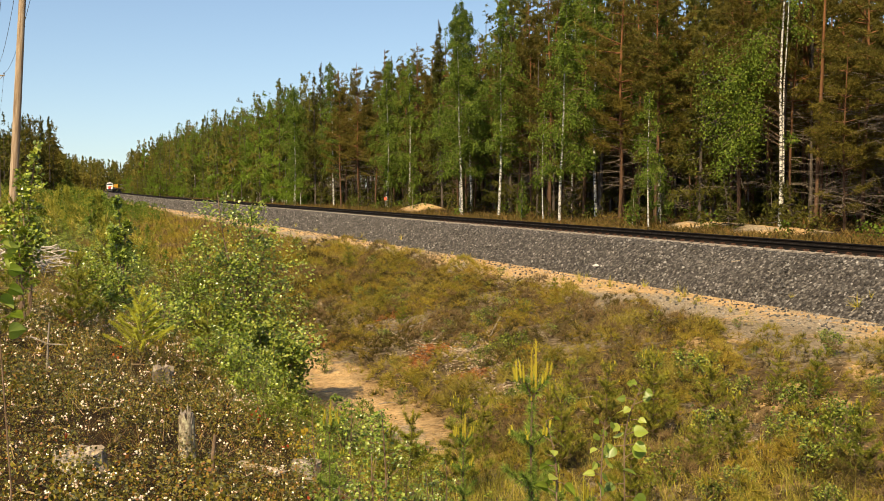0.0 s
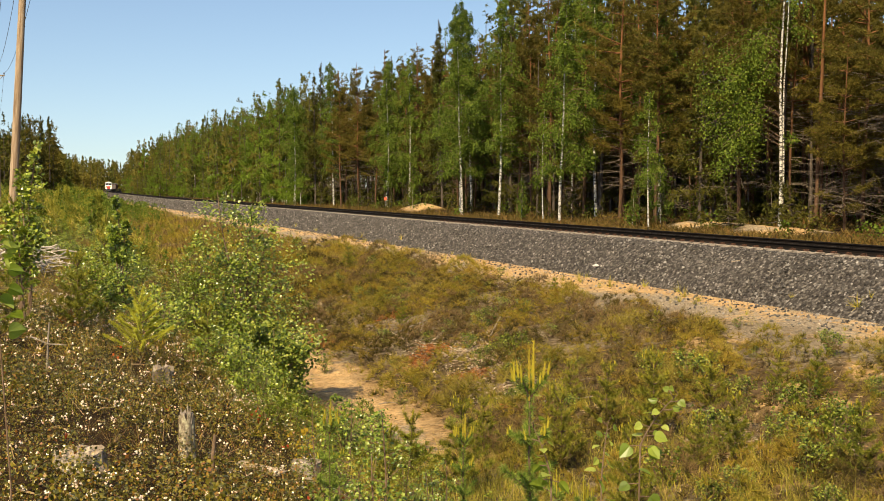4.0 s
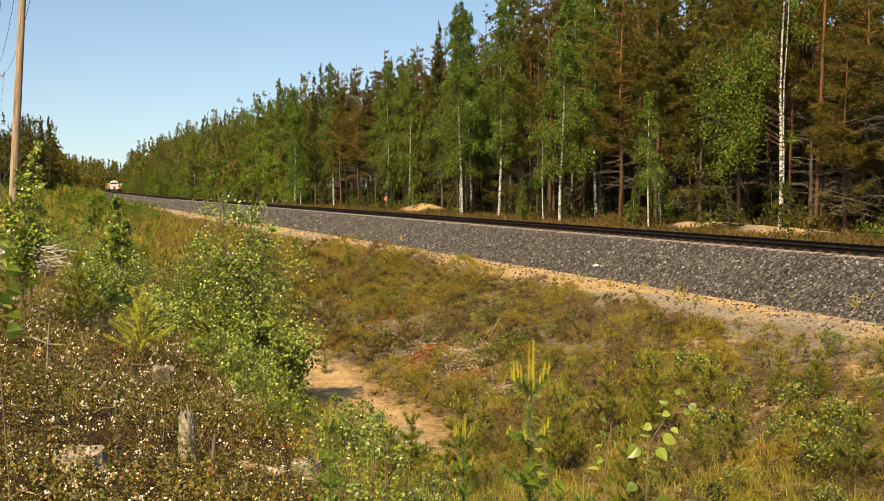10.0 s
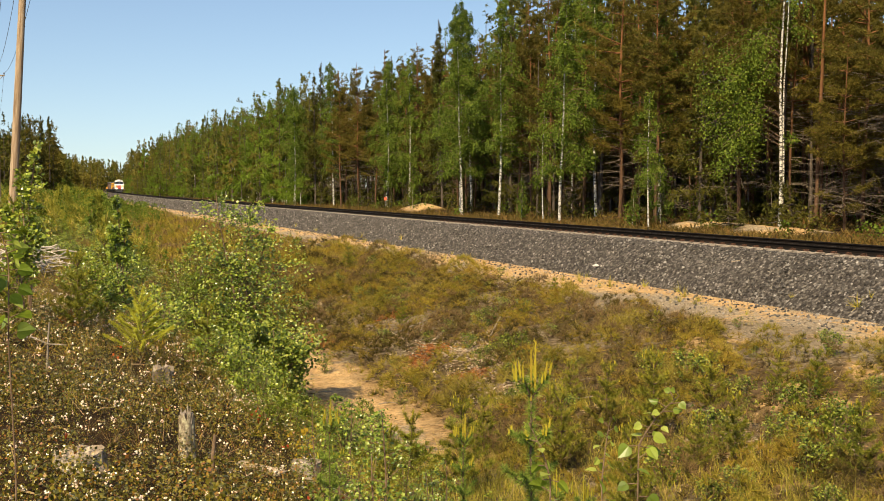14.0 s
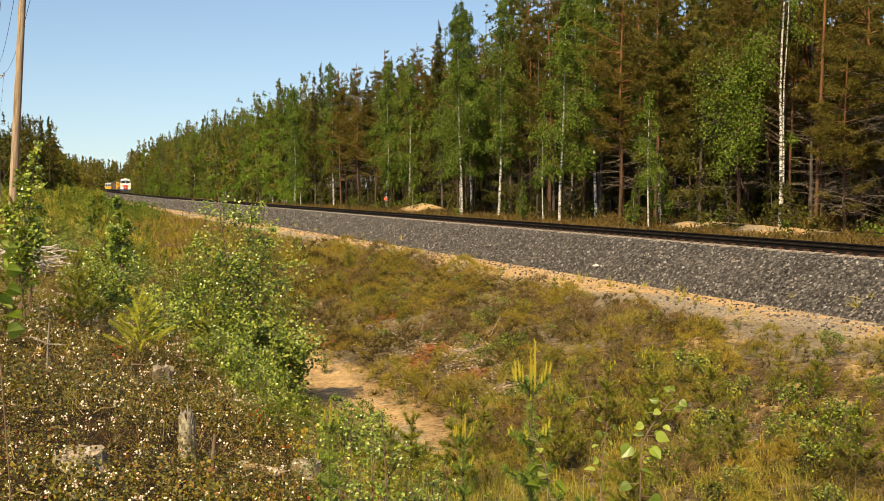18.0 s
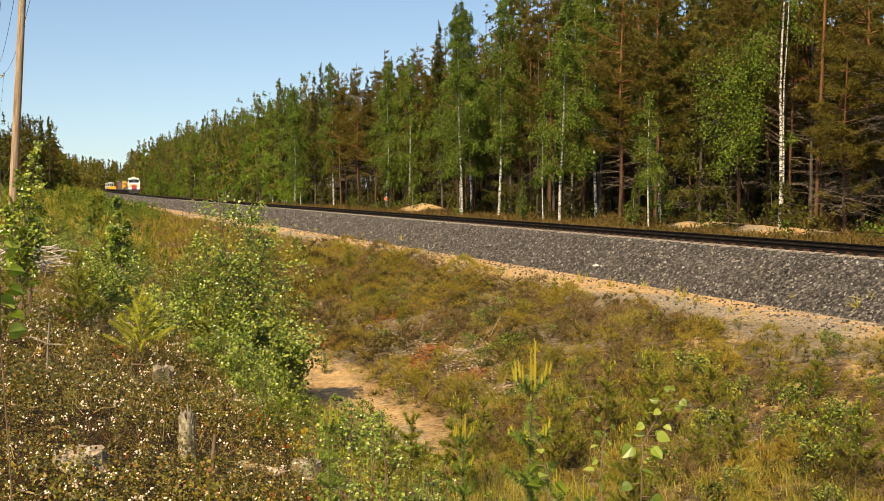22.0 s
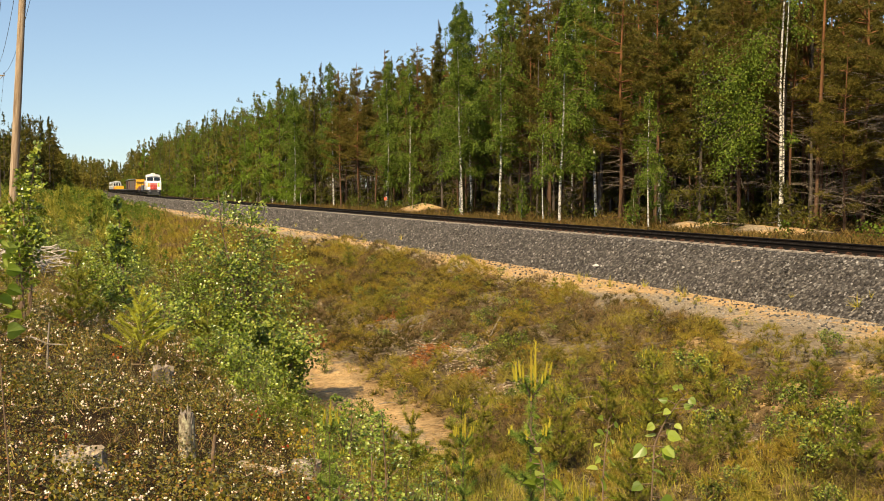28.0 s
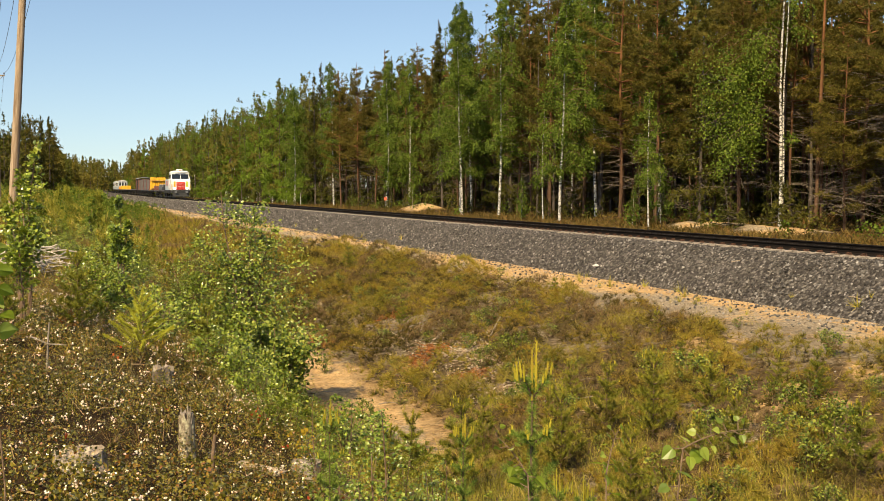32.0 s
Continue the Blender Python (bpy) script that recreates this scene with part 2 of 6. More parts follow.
L_SAPLING_PINE = leafy("young_pine_needles", (0.10, 0.12, 0.016), (0.2, 0.205, 0.027), (0.34, 0.32, 0.045), through_light=0.2)
L_CANDLE = leafy("pine_candles", (0.36, 0.32, 0.035), (0.48, 0.42, 0.05), (0.36, 0.26, 0.045), through_light=0.3)
L_YELLOW_SPRUCE = leafy("new_spruce_shoots", (0.42, 0.42, 0.045), (0.58, 0.55, 0.07), (0.7, 0.66, 0.11), through_light=0.3)
L_HEATH = leafy("heather_sprigs", (0.0638, 0.0407, 0.0132), (0.3074, 0.2147, 0.0275), (0.4292, 0.3107, 0.0396), (0.2900, 0.1412, 0.0495), through_light=0.12)
L_HEATH_BROWN = leafy("dry_heather", (0.0580, 0.0339, 0.0220), (0.2320, 0.1412, 0.0825), (0.3016, 0.1921, 0.0935), (0.1856, 0.1469, 0.0385), through_light=0.15)
L_HEATH_GREEN = leafy("green_heather", (0.0406, 0.0407, 0.0088), (0.2320, 0.2011, 0.0231), (0.3944, 0.3164, 0.0396), (0.3248, 0.1921, 0.0385), through_light=0.15)
L_GRASS = leafy("dry_and_green_grass", (0.0770, 0.0918, 0.0115), (0.2530, 0.2484, 0.0294), (0.3630, 0.3132, 0.0525), (0.5060, 0.3888, 0.1260), through_light=0.18)
L_LITTER = leafy("dry_litter", (0.13, 0.075, 0.035), (0.27, 0.17, 0.09), (0.42, 0.31, 0.2), (0.2, 0.13, 0.08), through_light=0.0, rough=0.9)
L_RUST = leafy("rust_brown_cuttings", (0.28, 0.09, 0.03), (0.4, 0.15, 0.05), (0.26, 0.12, 0.05), through_light=0.1, rough=0.9)
L_LINGON = leafy("lingonberry_leaves", (0.0323, 0.0354, 0.0064), (0.0785, 0.0796, 0.0104), (0.1385, 0.1282, 0.0160), (0.2492, 0.2035, 0.0280), (0.2215, 0.0885, 0.0240), rough=0.3, gloss=0.7, through_light=0.15)
L_FLOWER = leafy("white_pink_flowers", (0.8, 0.72, 0.7), (0.85, 0.8, 0.78), (0.78, 0.52, 0.5), through_light=0.2, rough=0.7)
L_RED = leafy("red_leaves", (0.28, 0.05, 0.025), (0.38, 0.10, 0.03), through_light=0.3)
L_YELLOW = leafy("yellow_leaves", (0.45, 0.3, 0.03), (0.6, 0.42, 0.05), through_light=0.35)
L_SHRUB = leafy("blueberry_green", (0.05, 0.085, 0.009), (0.15, 0.195, 0.02), (0.38, 0.4, 0.07), through_light=0.2, rough=0.4, gloss=0.4)

# ------------------------------------------------------------------ mesh tools
class Geo:
    """Collects vertices and faces of one mesh."""

    def __init__(self):
        self.v, self.f, self.m, self.n = [], [], [], 0

    def add(self, v, f, mi=0):
        v, f = np.asarray(v, float).reshape(-1, 3), np.asarray(f, int)
        self.v.append(v)
        self.f.append(f + self.n)
        self.m.append(np.full(len(f), mi, int))
        self.n += len(v)
        return self

    def tube(self, pts, radii, sides=6, mi=0, cap=True):
        pts = np.asarray(pts, float)
        radii = np.broadcast_to(np.asarray(radii, float), (len(pts),))
        d = np.gradient(pts, axis=0)
        d /= np.linalg.norm(d, axis=1, keepdims=True) + 1e-9
        ref = np.where(np.abs(d[:, 2:3]) > 0.9, np.array([[1.0, 0, 0]]), np.array([[0, 0, 1.0]]))
        a = np.cross(d, ref)
        a /= np.linalg.norm(a, axis=1, keepdims=True) + 1e-9
        b = np.cross(d, a)
        t = np.linspace(0, 2 * np.pi, sides, endpoint=False)
        ring = pts[:, None] + radii[:, None, None] * (np.cos(t)[None, :, None] * a[:, None] + np.sin(t)[None, :, None] * b[:, None])
        k = np.arange(len(pts) - 1)[:, None] * sides
        j = np.arange(sides)[None]
        jn = (j + 1) % sides
        quads = np.stack([k + j, k + jn, k + sides + jn, k + sides + j], -1).reshape(-1, 4)
        self.add(ring, quads, mi)
        if cap:
            for end in (0, len(pts) - 1):
                off = end * sides
                c = np.vstack([ring[end], pts[end]])
                order = [[i, (i + 1) % sides, sides] if end else [(i + 1) % sides, i, sides] for i in range(sides)]
                self.add(c, order, mi)
        return self

    def box(self, centre, size, mi=0, rot=None, bevel=0.0):
        bm = bmesh.new()
        bmesh.ops.create_cube(bm, size=1.0)
        bmesh.ops.scale(bm, vec=size, verts=bm.verts)
        if bevel:
            bmesh.ops.bevel(bm, geom=bm.edges[:], offset=bevel, segments=1, affect="EDGES")
        m = Matrix.Translation(centre) @ (rot.to_4x4() if rot is not None else Matrix())
        bmesh.ops.transform(bm, matrix=m, verts=bm.verts)
        return self.take(bm, mi)

    def take(self, bm, mi=0):
        bm.verts.index_update()
        v = [x.co[:] for x in bm.verts]
        byn = {}
        for face in bm.faces:
            byn.setdefault(len(face.verts), []).append([x.index for x in face.verts])
        base = self.n
        self.v.append(np.array(v))
        self.n += len(v)
        for k, fs in byn.items():
            self.f.append(np.array(fs) + base)
            self.m.append(np.full(len(fs), mi, int))
        bm.free()
        return self

    def scatter(self, tv, tf, frames, pos, mi=0):
        """Copies of a small shape: frames (n, 3, 3) hold the axes in their columns."""
        if not len(pos):
            return self
        v = np.einsum("nij,kj->nki", frames, tv) + pos[:, None]
        n, k = len(pos), len(tv)
        f = (np.asarray(tf)[None] + (np.arange(n) * k)[:, None, None]).reshape(-1, np.asarray(tf).shape[1])
        return self.add(v.reshape(-1, 3), f, mi)

    def mesh(self, name, mats, smooth=False):
        me = bpy.data.meshes.new(name)
        v = np.concatenate(self.v)
        me.vertices.add(len(v))
        me.vertices.foreach_set("co", v.astype(np.float32).ravel())
        tot = np.concatenate([np.full(len(f), f.shape[1], np.int32) for f in self.f])
        idx = np.concatenate([f.ravel() for f in self.f]).astype(np.int32)
        me.loops.add(len(idx))
        me.loops.foreach_set("vertex_index", idx)
        me.polygons.add(len(tot))
        me.polygons.foreach_set("loop_start", np.concatenate([[0], np.cumsum(tot)[:-1]]).astype(np.int32))
        me.polygons.foreach_set("loop_total", tot)
        me.polygons.foreach_set("material_index", np.concatenate(self.m).astype(np.int32))
        me.polygons.foreach_set("use_smooth", np.full(len(tot), smooth))
        for m in (mats if isinstance(mats, (list, tuple)) else [mats]):
            me.materials.append(m)
        me.update(calc_edges=True)
        return me


def part(name, geo, mats, parent, label="", smooth=False):
    ob = new(name, geo.mesh(name, mats, smooth))
    ob.parent = parent
    return tagged(ob, label)


def thing(name, label, category, group="", kind="", at=(0, 0, 0), turn=0.0):
    ob = new(name)
    ob.matrix_basis = pose(*at, 0, 0, turn)
    return tagged(ob, label, category, group, kind)


def single(name, geo, mats, label, category, kind="", group="", smooth=False):
    return tagged(new(name, geo.mesh(name, mats, smooth)), label, category, group, kind)


def unit(v):
    return v / (np.linalg.norm(v, axis=-1, keepdims=True) + 1e-9)


def axes(along, rng, size=1.0, width=1.0, flat=None):
    """Frames whose second axis runs along, with a random roll (or the face turned towards flat)."""
    along = unit(along)
    r = rng.normal(size=along.shape) if flat is None else flat + rng.normal(size=along.shape) * 0.35
    side = unit(np.cross(along, r))
    up = np.cross(side, along)
    size = np.broadcast_to(np.asarray(size, float), (len(along),))
    return np.stack([side * (size * width)[:, None], along * size[:, None], up * size[:, None]], -1)


def ball(rng, n):
    return unit(rng.normal(size=(n, 3)))


LEAF_V = np.array([(0, 0, 0), (.36, .35, .08), (.26, .72, .06), (0, 1, -.06), (-.26, .72, .06), (-.36, .35, .08)], float)
LEAF_F = np.array([(0, 1, 2), (0, 2, 3), (0, 3, 4), (0, 4, 5)])
DIAMOND_V = np.array([(0, 0, 0), (.4, .5, .07), (0, 1, 0), (-.4, .5, .07)], float)
DIAMOND_F = np.array([(0, 1, 2), (0, 2, 3)])
BLADE_V = np.array([(-.5, 0, 0), (.5, 0, 0), (0, 1, 0)], float)
BLADE_F = np.array([(0, 1, 2)])
HEART_V = np.array([(0, 0, 0), (.30, .02, .03), (.47, .22, .07), (.45, .48, .08), (.26, .76, .04), (0, 1.05, -.08), (-.26, .76, .04), (-.45, .48, .08), (-.47, .22, .07), (-.30, .02, .03)], float)
HEART_F = np.array([(0, i, i + 1) for i in range(1, 9)])
ROCK_V = np.array([(1, 0, 0), (-1, 0, 0), (0, 1, 0), (0, -1, 0), (.25, .2, .8), (-.2, -.1, -.8)], float)
ROCK_F = np.array([(0, 2, 4), (2, 1, 4), (1, 3, 4), (3, 0, 4), (2, 0, 5), (1, 2, 5), (3, 1, 5), (0, 3, 5)])


def tuft(rng, k, length, width, spread=0.9, lift=0.35):
    """A spray of k thin needles round the second axis."""
    d = unit(np.stack([rng.normal(0, spread, k), np.abs(rng.normal(0.6, 0.4, k)), rng.normal(0, spread, k) + lift * 0], -1))
    g = axes(d, rng, length * rng.uniform(.7, 1.15, k), width / length)
    v = np.einsum("nij,kj->nki", g, BLADE_V).reshape(-1, 3)
    return v, np.arange(3 * k).reshape(-1, 3)


# ------------------------------------------------------------------ ground
def nonuniform(*spans):
    return np.unique(np.round(np.concatenate([np.arange(a, b, step) for a, b, step in spans]), 4))


gs = nonuniform((-700, -160, 60), (-160, -98, 2.0), (-98, -40, .35), (-40, 60, 1.2), (60, 420, 6), (420, 1100, 40), (1100, 3400, 200))
gq = nonuniform((-700, -200, 100), (-200, -60, 20), (-60, -18, 2), (-18, -4, .6), (-4, 3, 1.2), (3, 24, .3), (24, 60, 3), (60, 300, 30), (300, 2100, 200))
SS, QQ = np.meshgrid(gs, gq, indexing="ij")
XY = to_xy(SS, QQ)
ZZ = ground_z(XY[..., 0], XY[..., 1])
g = Geo()
ni, nj = SS.shape
ii, jj = np.meshgrid(np.arange(ni - 1), np.arange(nj - 1), indexing="ij")
a0 = (ii * nj + jj).ravel()
g.add(np.concatenate([XY, ZZ[..., None]], -1), np.stack([a0, a0 + 1, a0 + nj + 1, a0 + nj], -1))
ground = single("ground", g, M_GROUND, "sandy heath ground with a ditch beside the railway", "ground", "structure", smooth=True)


def sand_amount(s, q):
    """Bare sand: the shoulder below the ballast, the ditch bed, heaps beyond the track and worn spots."""
    a = np.interp(q, [1.5, 2, 3, 3.8, 5.0, 6.2], [0, .9, .85, .78, .6, .0])
    a = a * np.where(q > 4.2, np.interp(s, [-84, -74], [.55, 1]), 1) * np.interp(s, [150, 220], [1, .25])
    a = np.maximum(a, np.interp(q, [12.8, 13.7, 14.6, 15.4, 16.4], [.1, .62, .8, .55, 0]) * np.interp(s, [-83, -79, -66, -62], [.1, .85, 1, .35]))
    a = np.maximum(a, .34 * np.clip(wave(s * .8, q * 1.5) - .2, 0, 1) * ((q > 6) & (q < 13)))
    for hs, hq, hr, hw in ((-81.2, 8.0, .6, .45), (-81.5, 8.6, .55, .5), (-81.9, 9.3, .5, .45), (-82.5, 7.9, .6, .3), (-81.1, 6.2, 1.2, .4), (-76.6, 7.1, .9, .35), (-76.8, 6.1, 1.0, .3)):
        a = np.maximum(a, .74 * np.exp(-(((s - hs) / hr) ** 2 + ((q - hq - .5 * (hs - s)) / hw) ** 2)))
    a = np.maximum(a, .75 * np.exp(-((s - 32) / 20) ** 2) * np.interp(q, [2.5, 3, 5.5, 7.5], [0, 1, .9, 0]))
    far = np.exp(-((q + 11.5) / 2.0) ** 2) * .38
    heap = 0
    for hs, hq, hr in ((3.5, -13.2, 5.4), (-42.5, -15.0, 3.8), (-49.5, -14.8, 4.2), (60, -13, 4)):
        heap = np.maximum(heap, np.exp(-(((s - hs) / hr) ** 2 + ((q - hq) / 2.1) ** 2)) * (1.1 + .3 * wave(s * 1.7, q * 2.9)))
    return np.clip(np.maximum(a, np.maximum(heap, far * (q < -9))), 0, 1)


# second layer darkens the forest floor with litter and the shrub bank with painted shade
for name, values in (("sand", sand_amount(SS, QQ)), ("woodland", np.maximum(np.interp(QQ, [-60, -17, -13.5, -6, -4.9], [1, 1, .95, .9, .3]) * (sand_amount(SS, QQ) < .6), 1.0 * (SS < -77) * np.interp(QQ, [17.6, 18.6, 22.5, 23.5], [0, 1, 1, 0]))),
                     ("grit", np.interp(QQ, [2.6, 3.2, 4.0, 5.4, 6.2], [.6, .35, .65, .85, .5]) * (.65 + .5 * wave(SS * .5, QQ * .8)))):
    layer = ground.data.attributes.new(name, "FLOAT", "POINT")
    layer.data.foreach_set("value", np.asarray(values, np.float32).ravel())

# ------------------------------------------------------------------ ballast
BALLAST_Q = np.array([-4.5, -4.2, -2.6, -2.3, -1.5, -.8, -.1, .45, .95, 1.2, 1.94, 2.62, 2.8])
BALLAST_Z = np.array([-1.62, -1.43, -.36, -.25, -.21, -.24, -.21, -.215, -.255, -.37, -.92, -1.43, -1.62])
bs = nonuniform((-320, -99, 6), (-99, -20, .5), (-20, 120, 2), (120, 1000, 8))
BS, BQ = np.meshgrid(bs, BALLAST_Q, indexing="ij")
bxy = to_xy(BS, BQ + .06 * wave(BS * 2.1, BQ * 3))
bz = np.interp(BQ, BALLAST_Q, BALLAST_Z) + .03 * wave(BS * 4, BQ * 5)
g = Geo()
ni, nj = BS.shape
ii, jj = np.meshgrid(np.arange(ni - 1), np.arange(nj - 1), indexing="ij")
a0 = (ii * nj + jj).ravel()
g.add(np.concatenate([bxy, bz[..., None]], -1), np.stack([a0, a0 + 1, a0 + nj + 1, a0 + nj], -1))
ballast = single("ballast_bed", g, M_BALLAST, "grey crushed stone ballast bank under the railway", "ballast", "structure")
rng = np.random.default_rng(5)
n = 34000
s = -91 + 330 * rng.random(n) ** 2.5
q = np.where(rng.random(n) < .86, rng.uniform(.75, 2.9, n), rng.uniform(-.1, .8, n))
q = np.where(rng.random(n) < .10, 2.8 + rng.exponential(.9, n), q)
xy = to_xy(s, q)
z = np.where(q < 2.9, np.interp(q, BALLAST_Q, BALLAST_Z), ground_z(xy[:, 0], xy[:, 1])) + .01
size = rng.uniform(.024, .06, n) * np.interp(q, [.3, .8, 1.2], [.6, .7, 1]) * np.interp(s, [-93, -40, 80, 240], [1, 1.2, 1.7, 2.2])
fr = axes(ball(rng, n), rng, size)
fr *= rng.uniform(.6, 1.2, (n, 1, 3))
g = Geo().scatter(ROCK_V, ROCK_F, fr, np.concatenate([xy, z[:, None]], 1))
single("ballast_stones", g, M_STONE, "loose grey crushed ballast stones", "stones", "stuff")

# ------------------------------------------------------------------ track
track = thing("railway_track", "single railway track with dark rusty rails on concrete sleepers", "railway track", kind="structure")
RAIL_SECTION = [(-.075, -.172), (.075, -.172), (.075, -.158), (.014, -.14), (.0085, -.125), (.0085, -.045), (.036, -.034), (.036, -.006), (.03, 0), (-.03, 0), (-.036, -.006), (-.036, -.034), (-.0085, -.045), (-.0085, -.125), (-.014, -.14), (-.075, -.158)]
rs = nonuniform((-320, -99, 20), (-99, 240, 10), (240, 1000, 8))
for offset in (0.036, -1.56):
    g = Geo()
    k = len(RAIL_SECTION)
    ring = np.array([np.concatenate([to_xy(np.full(k, sv), np.array([offset + a for a, _ in RAIL_SECTION])), np.array([[b] for _, b in RAIL_SECTION])], 1) for sv in rs])
    i0 = (np.arange(len(rs) - 1) * k)[:, None]
    j = np.arange(k)[None]
    quads = np.stack([i0 + j, i0 + (j + 1) % k, i0 + k + (j + 1) % k, i0 + k + j], -1)
    g.add(ring, quads[:, [c for c in range(k) if c != 8]].reshape(-1, 4), 0)
    top = quads[:, 8].reshape(-1, 4)
    g.f.append(top)
    g.m.append(np.full(len(top), 1))
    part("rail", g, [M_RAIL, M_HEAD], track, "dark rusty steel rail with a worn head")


def sleeper_mesh():
    g = Geo()
    w, l = .15, 1.3
    prof = [(-l, -.2), (-l, -.02), (-.95, .0), (-.55, .0), (-.35, -.05), (.35, -.05), (.55, .0), (.95, .0), (l, -.02), (l, -.2)]
    v = [(-w if z > -.15 else -w * 1.08, y, z) for y, z in prof] + [(w if z > -.15 else w * 1.08, y, z) for y, z in prof]
    k = len(prof)
    f = [(i, i + 1, k + i + 1, k + i) for i in range(k - 1)]
    g.add(v, f)
    g.add(v, [list(range(k))[::-1]])
    g.add(v, [[k + i for i in range(k)]])
    return g.mesh("sleeper", M_CONCRETE)


def clip_mesh():
    g = Geo()
    for side in (-1, 1):
        for sx in (-1, 1):
            g.tube([(sx * .10, side * .10, .0), (sx * .10, side * .12, .035), (sx * .04, side * .085, .05), (sx * .04, side * .06, .03)], .013, 5)
            g.box((sx * .07, side * .13, .01), (.09, .05, .03))
    return g.mesh("rail_clip", M_CLIP)


SLEEPER, CLIP = sleeper_mesh(), clip_mesh()
for i in range(300):
    sv = -94 + .61 * i
    p = to_xy(sv, -.76)
    ob = new("sleeper", SLEEPER)
    ob.parent = track
    d = to_xy(sv + 1, -.76) - p
    ob.matrix_basis = pose(p[0], p[1], -.182, 0, 0, math.degrees(math.atan2(d[1], d[0])))
    if i < 90:
        for off in (.036, -1.56):
            pc = to_xy(sv, off)
            c = new("rail_clip", CLIP)
            c.parent = track
            c.matrix_basis = pose(pc[0], pc[1], -.178, 0, 0, math.degrees(math.atan2(d[1], d[0])))

# ------------------------------------------------------------------ trees
def trunk_line(rng, h, lean=.25, k=9):
    z = np.linspace(0, h, k)
    a, b = rng.uniform(-lean, lean, 2)
    w = rng.uniform(0, 6, 2)
    return np.stack([a * (z / h) ** 1.6 + .06 * np.sin(z * .5 + w[0]), b * (z / h) ** 1.6 + .06 * np.sin(z * .45 + w[1]), z], -1)


def along(line, z):
    return np.stack([np.interp(z, line[:, 2], line[:, 0]), np.interp(z, line[:, 2], line[:, 1]), z], -1)


def conifer(kind, seed, h, crown_from, reach, boughs, tufts, needles, size, dead=0):
    """A pine or spruce: trunk, boughs and sprays of needles on them."""
    rng = np.random.default_rng(seed)
    pine = kind == "pine"
    root = thing(kind + "_tree", "", kind + " tree")
    line = trunk_line(rng, h)
    zz = line[:, 2] / h
    part("trunk", Geo().tube(line, .0068 * h * (1 - zz * .93) + .01, 8), M_PINE if pine else M_SPRUCE_BARK, root, smooth=True)
    wood, crown = Geo(), Geo()
    tv, tf = tuft(rng, needles, size, size * (.12 if pine else .15), .5)
    zb = h * (crown_from + (1 - crown_from) * np.sort(rng.random(boughs)) ** .9 * .975)
    if pine and h > 8:
        zb = np.round(zb / .62) * .62 + rng.normal(0, .07, boughs)
    pos, way = [], []
    for z in zb:
        r = (z / h - crown_from) / (1 - crown_from)
        if pine:
            ln = reach * (0.75 + .7 * r if r < .35 else 1.0 - (r - .35) * 1.3) * rng.uniform(.65, 1.2)
        else:
            ln = reach * (1.02 - r) * rng.uniform(.75, 1.15)
        ln = max(ln, .14)
        th = rng.uniform(0, 2 * np.pi)
        out = np.array([math.cos(th), math.sin(th), 0])
        base = along(line, np.array([z]))[0]
        t = np.linspace(0, 1, 5)
        rise = (rng.uniform(-.05, .45) if pine else rng.uniform(-.5, -.15)) * ln
        sag = (.1 if pine else .22) * ln
        path = base + out * (t * ln)[:, None] + np.array([0, 0, 1]) * (rise * t + (sag * t ** 3 if pine else sag * t ** 3) )[:, None]
        wood.tube(path[[0, 2, 4]], np.array([.03, .02, .006]) * (.4 + ln / reach), 4, 0, False)
        k = max(5, int(tufts / boughs * (ln / reach + .35) * 1.25))
        tt = rng.uniform(.25 if pine else .12, 1.02, k) ** .75
        p = np.stack([np.interp(tt, t, path[:, c]) for c in range(3)], -1)
        sidev = np.array([-out[1], out[0], 0])
        p = p + sidev * (rng.normal(0, .22, k) * ln * (1.15 - tt * .6))[:, None] + np.array([0, 0, 1]) * rng.normal(.03 if pine else -.06, .08, k)[:, None]
        pos.append(p)
        way.append(out * .8 + rng.normal(0, .55, (k, 3)) + np.array([0, 0, .2 if pine else -.15]))
    k = 16
    pos.append(along(line, h * rng.uniform(.93, 1.0, k)))
    way.append(rng.normal(0, .35, (k, 3)) + [0, 0, .9])
    pos, way = np.concatenate(pos), np.concatenate(way)
    crown.scatter(tv, tf, axes(way, rng, rng.uniform(.75, 1.3, len(pos)) * np.interp(pos[:, 2] / h, [.6, .85, 1], [1.05, .85, .5])), pos)
    for _ in range(dead):
        z = rng.uniform(.1, crown_from + .14) * h
        th = rng.uniform(0, 2 * np.pi)
        ln = rng.uniform(.4, 1.05) * reach
        b = along(line, np.array([z]))[0]
        e = b + np.array([math.cos(th) * ln, math.sin(th) * ln, rng.uniform(-.3, .2) * ln])
        m = (b + e) / 2 + np.array([0, 0, rng.uniform(-.02, .13) * ln])
        wood.tube([b, m, e], [.019, .012, .004], 4, 1, False)
        for _ in range(5):
            f0 = m + (e - m) * rng.uniform(-.4, 1)
            wood.tube([f0, f0 + (e - m) * .35 + rng.normal(0, .24, 3) * [1, 1, .6]], [.007, .003], 3, 1, False)
    tagged(part("bough_work", wood, [M_PINE if pine else M_SPRUCE_BARK, M_LIMB_SHADED], root), kind="stuff")
    tagged(part("crown", crown, L_PINE if pine else L_SPRUCE, root), kind="stuff")
    return root


